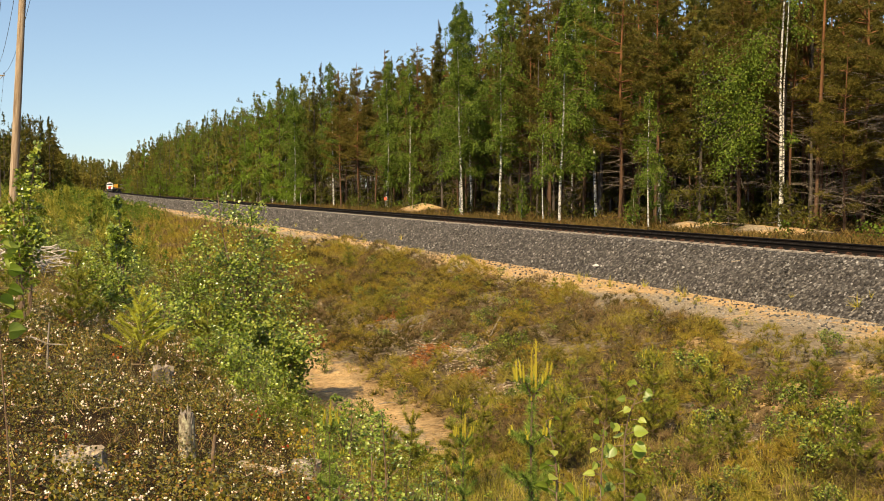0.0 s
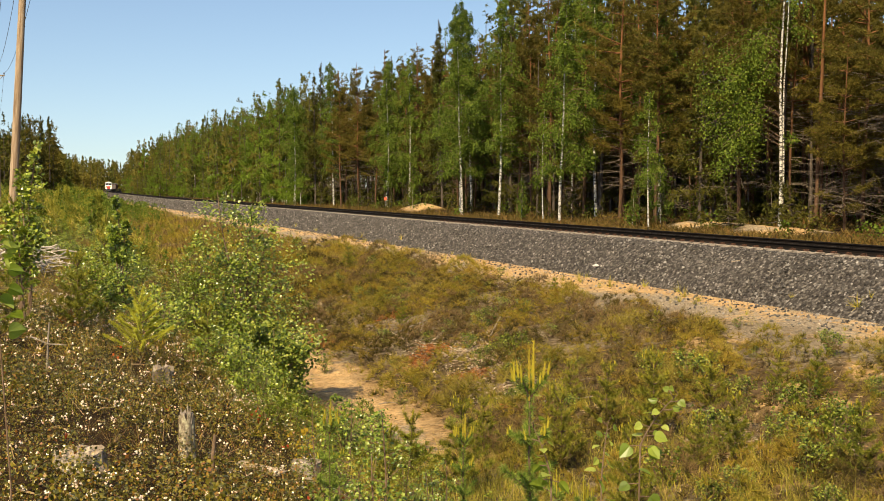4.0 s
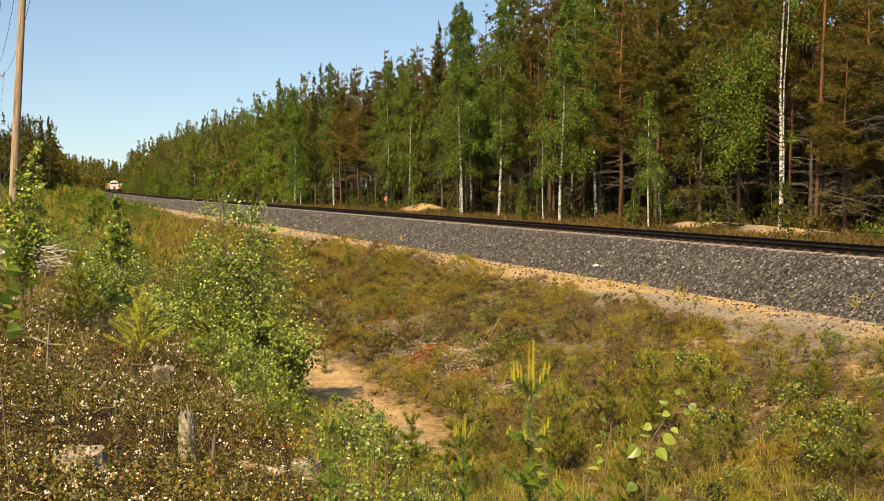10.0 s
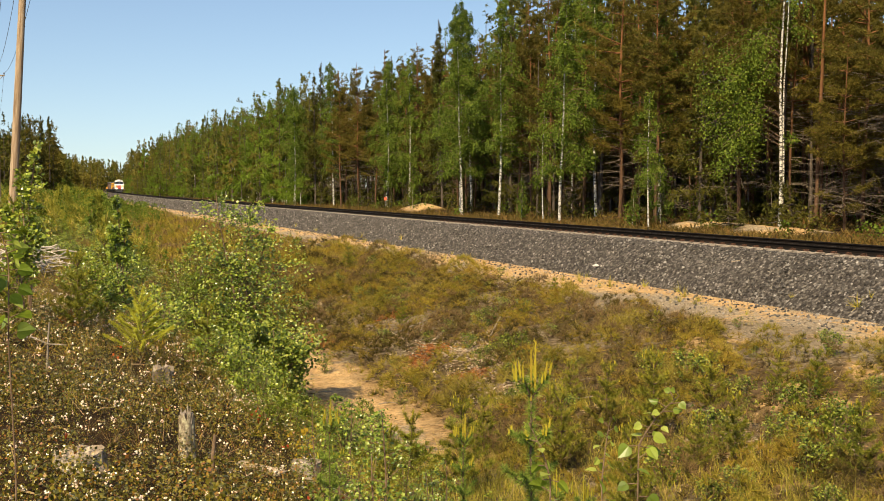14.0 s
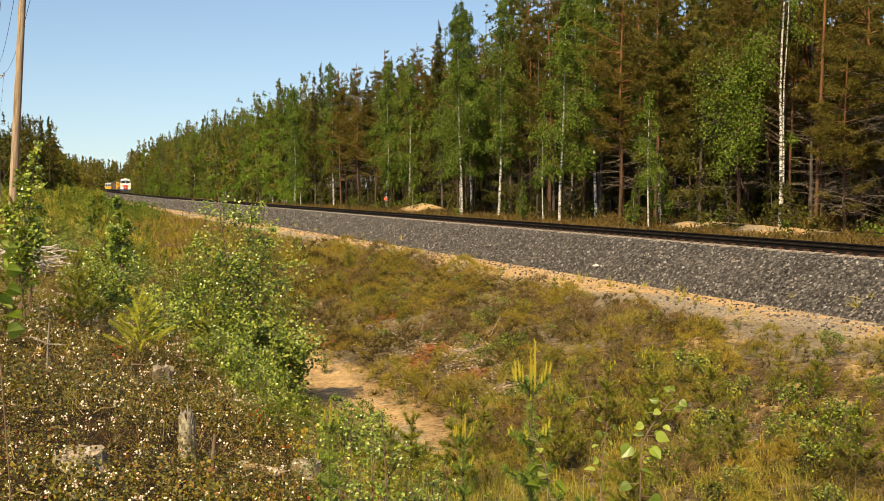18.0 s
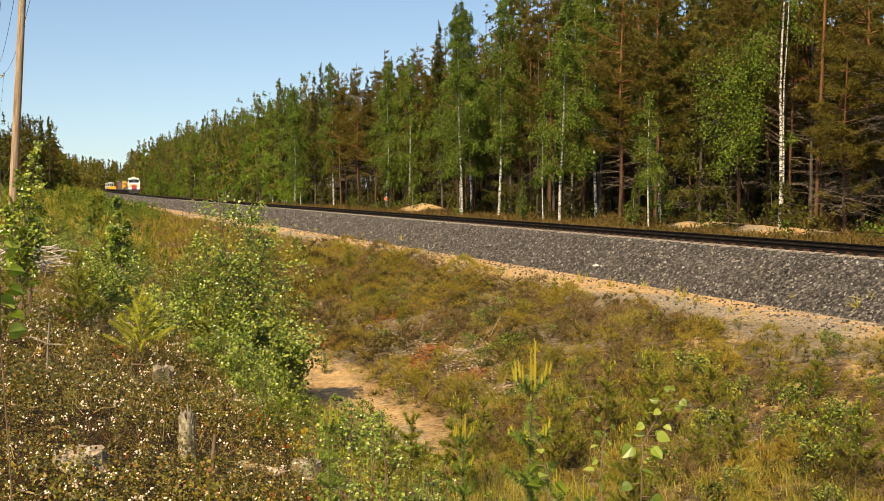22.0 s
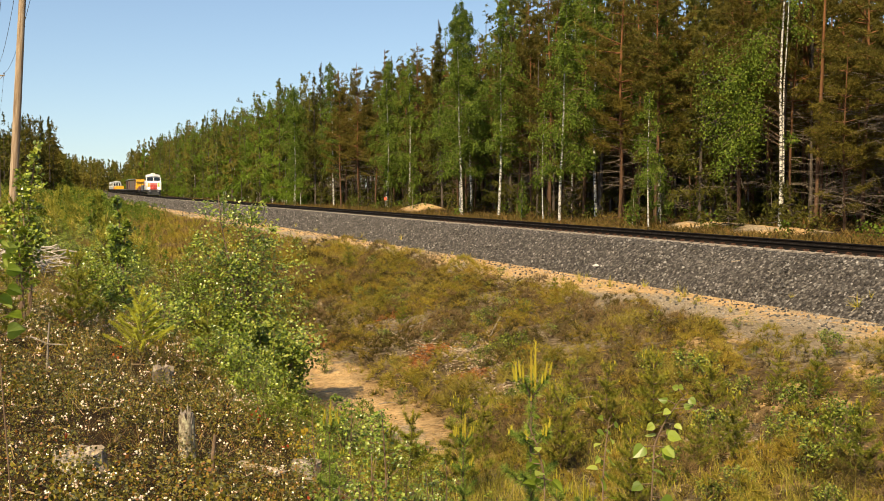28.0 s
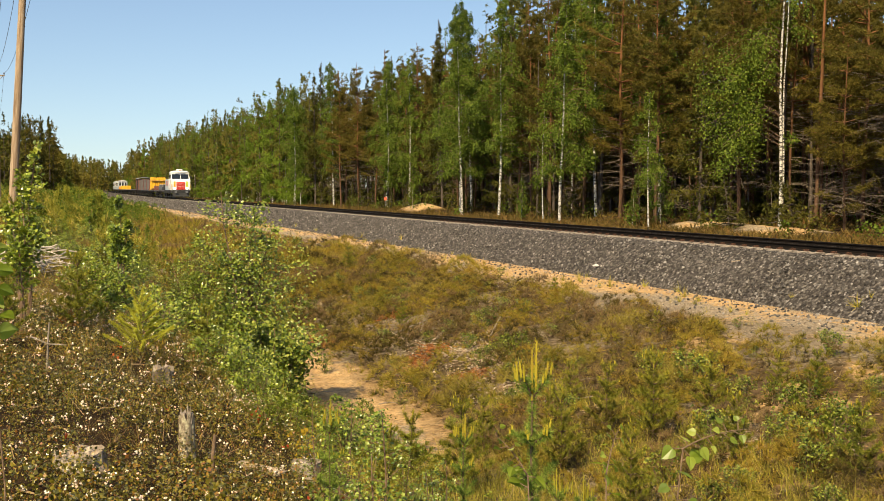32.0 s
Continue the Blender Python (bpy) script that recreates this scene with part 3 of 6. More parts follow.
def birch(seed, h, crown_from, reach, limbs, leaves, leaf, thick=.0066, heavy=False):
    """A birch: white trunk, arching limbs and leaves on strands that hang from them; heavy: a big crown hanging to one side."""
    rng = np.random.default_rng(seed)
    root = thing("birch_tree", "", "birch tree")
    line = trunk_line(rng, h, .5)
    zz = line[:, 2] / h
    part("trunk", Geo().tube(line, thick * h * (1 - zz * .97) + .006, 8), M_BIRCH, root, "white birch bark with black marks", smooth=True)
    if heavy:
        twin = line * [1, 1, .8] + np.array([.2, .12, 0]) * np.minimum(1, zz * 6)[:, None]
        part("trunk", Geo().tube(twin, thick * h * .6 * (1 - zz * .97) + .006, 8), M_BIRCH, root, "thinner twin trunk with white bark", smooth=True)
    wood, crown = Geo(), Geo()
    pos, way = [], []
    t = np.linspace(0, 1, 7)
    for z in h * (crown_from + (1 - crown_from) * np.sort(rng.random(limbs)) * .985):
        r = (z / h - crown_from) / (1 - crown_from)
        ln = reach * min(1.0, .5 + 1.6 * r if r < .3 else 1.25 - r * 1.05) * rng.uniform(.6, 1.2)
        th = rng.uniform(0, 2 * np.pi)
        first, hang = .2, .3 + .28 * ln
        if heavy and z < 10.3:
            if rng.random() < .1:
                ln *= .5
            else:
                th, ln = math.pi + rng.normal(0, .5), reach * rng.uniform(.85, 1.75) * min(1, .45 + z / 9)
                first, hang = .42, .7 + .42 * ln
        out = np.array([math.cos(th), math.sin(th), 0])
        base = along(line, np.array([z]))[0]
        path = base + out * (t * ln)[:, None] + np.array([0, 0, 1]) * ((.95 * t - 1.05 * t ** 2) * ln)[:, None]
        wood.tube(path[[0, 2, 4, 6]], np.array([.026, .018, .011, .004]) * (.5 + .5 * ln / reach), 4, 0, False)
        k = max(12, int(leaves / limbs * (ln / reach + .2) * (.7 if heavy else 1)))
        ns = max(3, k // 16)
        st = rng.uniform(first, 1.04, ns)
        top = np.stack([np.interp(st, t, path[:, c]) for c in range(3)], -1) + rng.normal(0, .1, (ns, 3)) * [ln, ln, .7]
        drop = rng.uniform(.35, 1.15, ns) * hang
        pick, f = rng.integers(0, ns, k), rng.random(k) ** .9
        p = top[pick] - np.array([0, 0, 1]) * (f * drop[pick])[:, None] + out * (f * .12)[:, None] + rng.normal(0, .045 + .02 * ln, (k, 3))
        pos.append(p)
        way.append(rng.normal(0, .6, (k, 3)) + out * .3 + np.array([0, 0, -.75]))
    if not heavy:
        k = leaves // 5
        zi = h * (crown_from + .04 + (.97 - crown_from) * rng.random(k))
        pos.append(along(line, zi) + rng.normal(0, .28, (k, 3)) * (1.25 - zi / h)[:, None] * 1.6)
        way.append(rng.normal(0, .6, (k, 3)) + np.array([0, 0, -.6]))
    pos, way = np.concatenate(pos), np.concatenate(way)
    crown.scatter(DIAMOND_V, DIAMOND_F, axes(way, rng, leaf * rng.uniform(.7, 1.3, len(pos))), pos)
    tagged(part("limb_work", wood, M_TWIG, root), kind="stuff")
    tagged(part("crown", crown, L_BIRCH, root), kind="stuff")
    return root


PINES = [conifer("pine", 11, 18.5, .20, 2.7, 74, 3900, 8, .25, 30), conifer("pine", 12, 19.0, .26, 2.8, 68, 3700, 8, .25, 40), conifer("pine", 13, 17.5, .16, 2.5, 76, 3900, 8, .25, 26), conifer("pine", 14, 18.0, .36, 2.5, 56, 2500, 8, .25, 95)]
SPRUCES = [conifer("spruce", 21, 18.5, .06, 2.0, 110, 1500, 8, .38), conifer("spruce", 22, 16.5, .08, 1.7, 100, 1300, 8, .36), conifer("spruce", 23, 19.5, .14, 1.9, 100, 1300, 8, .36)]
BIRCHES = [birch(31, 16.5, .20, 2.6, 60, 14500, .125), birch(32, 17.5, .22, 2.8, 64, 15000, .125), birch(33, 14.0, .16, 2.4, 54, 13000, .12), birch(34, 19.0, .2, 3.4, 70, 20000, .125, .0078)]
HALF_GROWN = conifer("pine", 15, 9.5, .12, 2.0, 42, 1900, 8, .25, 46)
ONE_SIDED = birch(37, 20.0, .22, 2.5, 80, 27000, .115, .0052, True)
THIN = [birch(35, 8.5, .34, 1.2, 26, 2600, .105, .006), birch(36, 6.0, .08, 1.3, 32, 3000, .105, .006)]
LABELS = {"pine_tree": "tall Scots pine with reddish trunk and olive needles", "spruce_tree": "tall dark green spruce in the forest edge", "birch_tree": "birch with white trunk and bright green leaves"}
used = set()


def plant(kind, s, q, scale=1.0, turn=0.0, group="", label="", tilt=(0, 0), sink=.05):
    at = spot(s, q) - Vector((0, 0, sink))
    m = pose(*at, tilt[0], tilt[1], turn) @ Matrix.Scale(scale, 4)
    if kind.name in used:
        ob = copy_thing(kind, m)
    else:
        used.add(kind.name)
        ob = kind
        ob.matrix_basis = m
    if not ob.get("label"):
        ob["label"] = LABELS.get(kind.name.split(".")[0], "")
    return tagged(ob, label, group=group)


EDGE = "trees of the forest edge"
stand, marked = [], []
# birches and big trees that stand out along the forest edge: kind, s, q, scale, turn
for kind, sv, qv, k, turn in (
        (ONE_SIDED, -46.7, -17.0, 1.0, 0), (THIN[0], -40.9, -12.2, .95, 80), (BIRCHES[0], -28.7, -12.4, .98, 10), (BIRCHES[1], -16.7, -12.9, .98, 140),
        (BIRCHES[1], -11.0, -22.0, 1.05, 250), (BIRCHES[2], -15.5, -27.0, 1.1, 30), (BIRCHES[0], -8.7, -12.7, 1.05, 200), (BIRCHES[3], -4.5, -14.2, .98, 300),
        (BIRCHES[2], 17.8, -14.2, 1.0, 60), (BIRCHES[1], 21.0, -15.0, .95, 160), (BIRCHES[0], 26.0, -19.0, .98, 280), (BIRCHES[1], 41.0, -14.0, 1.05, 15),
        (BIRCHES[2], 12.0, -14.8, 1.0, 100), (BIRCHES[3], -1.0, -16.5, .98, 70), (BIRCHES[2], -33.0, -17.5, .9, 200), (THIN[1], -38.5, -14.5, .75, 0),
        (THIN[1], -38.0, -12.8, .55, 90), (THIN[1], -22.0, -12.5, .7, 40), (THIN[0], -24.5, -13.0, 1.0, 130), (THIN[1], 2.5, -12.0, .6, 20),
        (BIRCHES[1], -26.5, -16.2, 1.0, 310), (PINES[3], -51.5, -18.6, .95, 0), (PINES[3], -56.0, -17.0, .9, 90), (PINES[3], -59.5, -19.0, 1.0, 140), (PINES[3], -53.5, -21.0, .97, 200), (PINES[2], -41.0, -17.8, 1.0, 50), (HALF_GROWN, -52.5, -16.6, 1.0, 20), (HALF_GROWN, -55.5, -18.8, 1.1, 120), (HALF_GROWN, -58.5, -16.0, .9, 220), (HALF_GROWN, -49.8, -19.6, 1.15, 310), (HALF_GROWN, -36.8, -17.6, .95, 60), (HALF_GROWN, -21.8, -16.8, 1.05, 170), (HALF_GROWN, -61.0, -17.2, 1.05, 75), (PINES[3], -62.5, -16.5, .95, 260), (PINES[2], -35.0, -16.2, 1.02, 33), (PINES[0], -30.5, -16.0, 1.05, 210),
        (PINES[1], -20.5, -15.5, 1.0, 77), (PINES[2], -13.5, -17.0, .98, 160), (SPRUCES[2], -36.0, -19.8, .95, 0), (SPRUCES[0], -7.0, -18.0, 1.04, 50), (PINES[0], 5.0, -18.0, .9, 10),
        (SPRUCES[0], 9.5, -17.0, .92, 120), (PINES[2], 16.0, -18.5, .92, 20), (SPRUCES[2], 24.0, -16.5, .92, 220), (PINES[1], 31.0, -14.5, .9, 12), (PINES[2], 35.5, -13.5, .95, 190),
        (SPRUCES[1], 47.0, -13.0, 1.05, 0), (SPRUCES[0], 52.0, -15.0, 1.02, 33), (BIRCHES[2], 57.0, -12.5, 1.05, 10), (BIRCHES[0], 62.0, -13.5, 1.0, 110)):
    plant(kind, sv, qv, k, turn, EDGE)
    stand.append((sv, qv))
    if kind in BIRCHES + THIN + [ONE_SIDED]:
        marked.append((*to_xy(sv, qv), kind in (BIRCHES[3], ONE_SIDED)))
rng = np.random.default_rng(77)


def fill(count, s_range, q_range, kinds, weights, gap, group, lo=.85, hi=1.1, bias=1.0):
    made = 0
    for _ in range(count * 12):
        if made >= count:
            break
        sv = s_range[0] + (s_range[1] - s_range[0]) * rng.random() ** bias
        qv = q_range[0] + (q_range[1] - q_range[0]) * rng.random()
        if any((sv - a) ** 2 + (qv - b) ** 2 < gap * gap for a, b in stand[-900:]):
            continue
        x, y = to_xy(sv, qv)
        if any(y < b[1] and abs(x - b[0] * y / b[1]) < (2.4 if b[2] else 1.0) for b in marked):
            continue
        stand.append((sv, qv))
        plant(kinds[rng.choice(len(kinds), p=weights)], sv, qv, rng.uniform(lo, hi) * (.88 if sv > -6 else 1.0), rng.uniform(0, 360), group, tilt=(rng.normal(0, 1.2), rng.normal(0, 1.2)))
        made += 1


WOOD = "trees of the forest"
fill(95, (-72, 60), (-15, -24), PINES + SPRUCES + BIRCHES[:3], [.22, .21, .16, .25, .06, .05, .05, 0, 0, 0], 1.9, WOOD, .85, 1.1)
YOUNG = [conifer("spruce", 24, 3.6, .04, .95, 34, 230, 7, .26), conifer("spruce", 25, 3.0, .05, 1.0, 30, 210, 7, .26)]
UNDER = "young spruces under the forest edge"
for _ in range(80):
    sv, qv = -64 + 130 * rng.random(), -13.0 - 9 * rng.random() ** 1.4
    ob = plant(YOUNG[rng.integers(2)], sv, qv, rng.uniform(.45, 1.2), rng.uniform(0, 360))
    tagged(ob, "young bushy spruce under the forest edge", group=UNDER)


def woods(seed, strips, size, sprays, blades):
    """Many trees too far off to tell apart: sprays of foliage on thin trunks."""
    rng = np.random.default_rng(seed)
    g = Geo()
    tv, tf = tuft(rng, blades, size, size * .32, .7)
    for n, sr, qr, hr, mix in strips:
        s = rng.uniform(*sr, n)
        q = rng.uniform(min(qr), max(qr), n)
        xy = to_xy(s, q)
        kinds = rng.choice(3, n, p=mix)
        for x, y, kind in zip(xy[:, 0], xy[:, 1], kinds):
            z0 = float(ground_z(x, y))
            hh = rng.uniform(*hr) * (.93 if kind == 2 else 1)
            k = sprays * 3 // 5 if size < .9 and max(qr) < -20 else sprays
            low, wide = ((.2, 2.3), (.06, 2.3), (.1, 2.3))[kind]
            nb = int(hh * 1.9)
            bough = rng.integers(0, nb, k)
            t = np.clip((rng.random(nb) ** .85)[bough] + rng.normal(0, .012, k), 0, 1)
            prof = (1.04 - t) if kind == 1 else np.sqrt(np.clip(1.03 - t ** 2.2, 0, 1)) * (.55 + .45 * np.minimum(1, t * 4))
            r = rng.uniform(.12, 1, k) ** .7 * wide * prof * rng.uniform(.6, 1.15, nb)[bough]
            a = rng.uniform(0, 6.3, nb)[bough] + rng.normal(0, .28, k)
            p = np.stack([x + r * np.cos(a), y + r * np.sin(a), z0 + hh * (low + (1 - low) * t) + r * (.12 if kind == 0 else -.22 if kind == 1 else -.1) + rng.normal(0, .14, k)], -1)
            d = np.stack([np.cos(a), np.sin(a), np.full(k, -.2 if kind != 0 else .35)], -1) + rng.normal(0, .5, (k, 3))
            g.scatter(tv, tf, axes(d, rng, rng.uniform(.75, 1.2, k) * (1.2 - .75 * t) * min(1, .35 + hh / 16)), p, kind)
            top = np.array([x, y, z0 + hh]) - np.array([0, 0, 1]) * rng.uniform(0, 1.2, 5)[:, None]
            g.scatter(tv, tf, axes(rng.normal(0, .1, (5, 3)) + [0, 0, 1], rng, .4), top, kind)
            g.tube([(x, y, z0), (x, y, z0 + hh * (.4 if kind == 2 else .8))], [.06 if kind == 2 else .12, .03], 4, 4 if kind == 2 else 3, False)
    return g


WOOD_MATS = [L_PINE_HAZED, L_SPRUCE_HAZED, L_BIRCH_HAZED, M_SPRUCE_BARK, M_BIRCH]
def bare_trunks(g):
    """Lower trunks with dead twigs, standing close together inside the forest."""
    rng = np.random.default_rng(84)
    for sv, qv in zip(rng.uniform(-78, 30, 230), -16.5 - 22 * rng.random(230)):
        c = np.array(spot(sv, qv))
        top = c + np.array([*rng.normal(0, .25, 2), rng.uniform(10, 14)])
        r = rng.uniform(.07, .15)
        g.tube([c, (c + top) / 2, top], [r, r * .8, r * .5], 6, 5 if rng.random() < .75 else 3, False)
        for _ in range(7):
            b = c + (top - c) * rng.uniform(.1, .8)
            e = b + np.array([*rng.normal(0, .9, 2), rng.uniform(-.35, .3)])
            g.tube([b, (b + e) / 2 + [0, 0, .08], e], [.016, .012, .004], 3, 6, False)
    return g


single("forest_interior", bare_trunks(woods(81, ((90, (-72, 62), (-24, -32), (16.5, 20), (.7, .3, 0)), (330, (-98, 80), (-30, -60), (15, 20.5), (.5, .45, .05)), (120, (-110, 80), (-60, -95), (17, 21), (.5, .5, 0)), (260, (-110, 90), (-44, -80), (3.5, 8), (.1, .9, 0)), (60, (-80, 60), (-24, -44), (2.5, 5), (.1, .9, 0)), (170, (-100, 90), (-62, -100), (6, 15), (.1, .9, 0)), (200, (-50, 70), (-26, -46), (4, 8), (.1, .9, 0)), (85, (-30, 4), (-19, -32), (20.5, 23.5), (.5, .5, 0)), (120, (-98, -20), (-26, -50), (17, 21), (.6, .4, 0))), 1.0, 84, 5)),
       WOOD_MATS + [M_PINE, M_LIMB_SHADED], "dense pine and spruce forest behind the edge trees", "forest", "stuff")
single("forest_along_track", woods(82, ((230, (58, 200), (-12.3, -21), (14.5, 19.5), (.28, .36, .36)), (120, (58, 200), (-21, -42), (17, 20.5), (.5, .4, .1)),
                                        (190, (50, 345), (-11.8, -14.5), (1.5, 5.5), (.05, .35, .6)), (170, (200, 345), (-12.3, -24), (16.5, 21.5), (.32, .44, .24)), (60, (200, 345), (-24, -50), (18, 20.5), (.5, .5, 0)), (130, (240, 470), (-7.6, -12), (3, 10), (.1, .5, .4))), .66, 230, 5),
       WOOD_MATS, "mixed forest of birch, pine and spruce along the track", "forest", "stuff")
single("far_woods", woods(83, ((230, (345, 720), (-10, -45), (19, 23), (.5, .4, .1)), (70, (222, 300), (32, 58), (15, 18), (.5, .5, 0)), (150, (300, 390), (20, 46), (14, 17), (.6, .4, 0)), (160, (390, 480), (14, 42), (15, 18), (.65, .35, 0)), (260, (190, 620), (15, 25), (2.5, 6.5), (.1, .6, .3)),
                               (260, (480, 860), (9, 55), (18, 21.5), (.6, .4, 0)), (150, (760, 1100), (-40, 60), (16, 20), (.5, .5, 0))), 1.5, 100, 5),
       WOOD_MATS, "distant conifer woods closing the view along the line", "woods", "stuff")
single("clearing_edge_trees", woods(86, ((175, (172, 222), (19.5, 64), (15.5, 19.5), (.35, .6, .05)),), .75, 210, 5),
       [L_PINE, L_SPRUCE, L_BIRCH, M_SPRUCE_BARK, M_BIRCH], "dark stand of spruce and pine beside the clearing", "woods", "stuff")


def headroom(c):
    """Growth by the line is kept down, so that it stays below the sight line to the rails."""
    s, q = to_sq(c[0], c[1])
    top = 9.0
    if q < 21:
        top = min(1.64 * q / 21.1 - .1, (-1.43 + (q - 2.75) * .167 + .25) if s < 15 else 9)
    across = c[0] / c[1]
    if -.243 < across < -.188 and q < 19:
        top = min(top, -1.55 + (q - 4) * .189)
    if -.302 < across < -.272:
        top = min(top, 1.5 - .0048 * c[1])
    return max(.25, top - c[2])


def scrub():
    rng = np.random.default_rng(10)
    g = Geo()
    soft_v, soft_f = tuft(rng, 7, .34, .026, .45)
    for i in range(1500):
        sv = -55 + 290 * rng.random() ** .95
        qv = rng.uniform(8.5, 26) if rng.random() < .7 else rng.uniform(26, 62)
        if qv < 8 and sv < 5:
            continue
        c = np.array(spot(sv, qv))
        hh = min(rng.uniform(.9, 2.6) * (.5 if qv < 14 else 1), headroom(c))
        m = 100
        t = rng.random(m)
        w = hh * .42 * (1.08 - t)
        if i % 4:
            m, hh = 46, hh * .75
            t = rng.random(m)
            w = hh * .4 * (1.1 - t)
            pp = c + rng.normal(0, .6, (m, 3)) * np.stack([w, w, 0 * w], -1) + np.array([0, 0, 1]) * (t * hh)[:, None]
            g.scatter(soft_v, soft_f, axes(rng.normal(0, .35, (m, 3)) + [0, 0, 1], rng, rng.uniform(.5, 1.1, m) * (1 + max(0, sv) / 170)), pp, 2 if i % 4 == 1 else 3)
            continue
        pp = c + rng.normal(0, .6, (m, 3)) * np.stack([w, w, 0 * w], -1) + np.array([0, 0, 1]) * (t * hh)[:, None]
        g.scatter(DIAMOND_V, DIAMOND_F, axes(rng.normal(0, 1, (m, 3)) + [0, 0, .2], rng, rng.uniform(.065, .125, m) * (1 + max(0, sv) / 150)), pp, int(rng.random() < .25))
    # soft green thicket below the ballast farther along
    for i in range(420):
        c = np.array(spot(22 + 140 * rng.random(), rng.uniform(6.5, 17)))
        sv, qv = to_sq(c[0], c[1])
        if -.245 < c[0] / c[1] < -.186:
            continue
        hh = min(rng.uniform(.7, 2.2), -.95 + (qv - 1.7) * .123 - c[2])
        if hh < .3:
            continue
        m = 90
        t = rng.random(m)
        w = hh * .5 * (1.08 - t)
        pp = c + rng.normal(0, .6, (m, 3)) * np.stack([w, w, 0 * w], -1) + np.array([0, 0, 1]) * (t * hh)[:, None]
        g.scatter(DIAMOND_V, DIAMOND_F, axes(rng.normal(0, 1, (m, 3)) + [0, 0, .2], rng, rng.uniform(.08, .14, m) * (1 + sv / 150)), pp, 0)
    # fluffy young birches that stand before the far end of the line
    for i in range(130):
        d, a = rng.uniform(55, 120), rng.uniform(-.34, -.297)
        x, y = a * d, d
        z0 = float(ground_z(x, y))
        hh = 1.64 + d * float(np.interp(a, [-.34, -.297], [.0055, -.004])) * rng.uniform(.3, 1.0) - .35 * rng.random() - z0
        m = 150
        t = rng.random(m)
        w = hh * .3 * (1.06 - t)
        pp = np.array([x, y, z0]) + rng.normal(0, .6, (m, 3)) * np.stack([w, w, 0 * w], -1) + np.array([0, 0, 1]) * (t * hh)[:, None]
        if i % 3:
            g.scatter(DIAMOND_V, DIAMOND_F, axes(rng.normal(0, 1, (m, 3)) + [0, 0, .2], rng, rng.uniform(.07, .13, m)), pp, 0)
        else:
            g.scatter(soft_v, soft_f, axes(rng.normal(0, .5, (m, 3)) + [0, 0, 1], rng, rng.uniform(.5, 1.0, m)), pp, 2)
    return g


# forest floor scrub
L_HEATH_UNDER = leafy("forest_floor_heath", (0.045, 0.034, 0.012), (0.095, 0.073, 0.018), (0.16, 0.11, 0.03), (0.15, 0.08, 0.03), through_light=0.1)


def undergrowth():
    rng = np.random.default_rng(9)
    g = Geo()
    n = 17000
    s, q = -74 + 250 * rng.random(n) ** 1.6, -5.2 - 26 * rng.random(n) ** 1.3
    xy = to_xy(s, q)
    z = ground_z(xy[:, 0], xy[:, 1])
    tv, tf = tuft(rng, 9, .36, .05, .8)
    extra = 9000
    s2, q2 = -72 + 150 * rng.random(extra) ** 1.3, rng.uniform(-14, -5, extra)
    s, q = np.concatenate([s, s2]), np.concatenate([q, q2])
    xy = to_xy(s, q)
    z = ground_z(xy[:, 0], xy[:, 1])
    keep = sand_amount(s, q) < .5
    p = np.concatenate([xy, z[:, None]], 1)[keep]
    g.scatter(tv, tf, axes(np.array([0, 0, 1.0]) + rng.normal(0, .3, p.shape), rng, rng.uniform(.4, 1.7, len(p))), p, 0)
    k = 330
    s, q = -70 + 330 * rng.random(k) ** 1.5, -12.0 - 10 * rng.random(k)
    for sv, qv in zip(s, q):
        c = np.array(spot(sv, qv))
        m = 60
        w = rng.uniform(.35, 1.0)
        pp = c + rng.normal(0, .4, (m, 3)) * [w, w, 0] + np.array([0, 0, 1]) * (rng.random(m) * w * 1.7)[:, None]
        g.scatter(DIAMOND_V, DIAMOND_F, axes(rng.normal(0, 1, (m, 3)) + [0, 0, .3], rng, rng.uniform(.1, .2, m)), pp, 1 if rng.random() < .4 else 2)
    return g


single("clearing_scrub", scrub(), [L_BIRCH, L_SHRUB, L_SAPLING_PINE, L_GRASS], "low green birch scrub filling the clearing by the line", "scrub", "stuff")
single("undergrowth", undergrowth(), [L_HEATH_UNDER, L_BIRCH, L_SPRUCE], "low heather and shrubs under the forest edge", "undergrowth", "stuff")

# ------------------------------------------------------------------ ground cover
def cover(rng, n, s_range, q_range, bias):
    s = s_range[0] + (s_range[1] - s_range[0]) * rng.random(n) ** bias
    q = rng.uniform(*q_range, n)
    xy = to_xy(s, q)
    far = np.hypot(xy[:, 0], xy[:, 1]) > 3.2
    s, q, xy = s[far], q[far], xy[far]
    return s, q, np.concatenate([xy, ground_z(xy[:, 0], xy[:, 1])[:, None]], 1)


def reach_scale(p):
    """Bigger, fewer tufts far off."""
    return np.interp(np.hypot(p[:, 0], p[:, 1]), [5, 12, 25, 50, 120, 250], [.7, .85, 1.05, 1.3, 2.2, 3.5])


# worn patches of grey-pink wood chips on the slope: s, q, radius
WORN = ((-57.9, 11.7, 1.6), (-64.9, 11.5, 1.4), (-74.2, 11.5, 1.1), (-69.8, 11.2, 1.2), (-67.5, 11.4, 1.0), (-73.0, 10.8, .9), (-83.1, 10.6, .6), (-76.5, 11.6, .9), (-62, 5.2, .8), (-51, 12, 1.4), (-71.3, 10.6, .8))


def worn(s, q):
    return np.max([np.exp(-((s - a) ** 2 + (q - b) ** 2) / r ** 2) for a, b, r in WORN], 0)


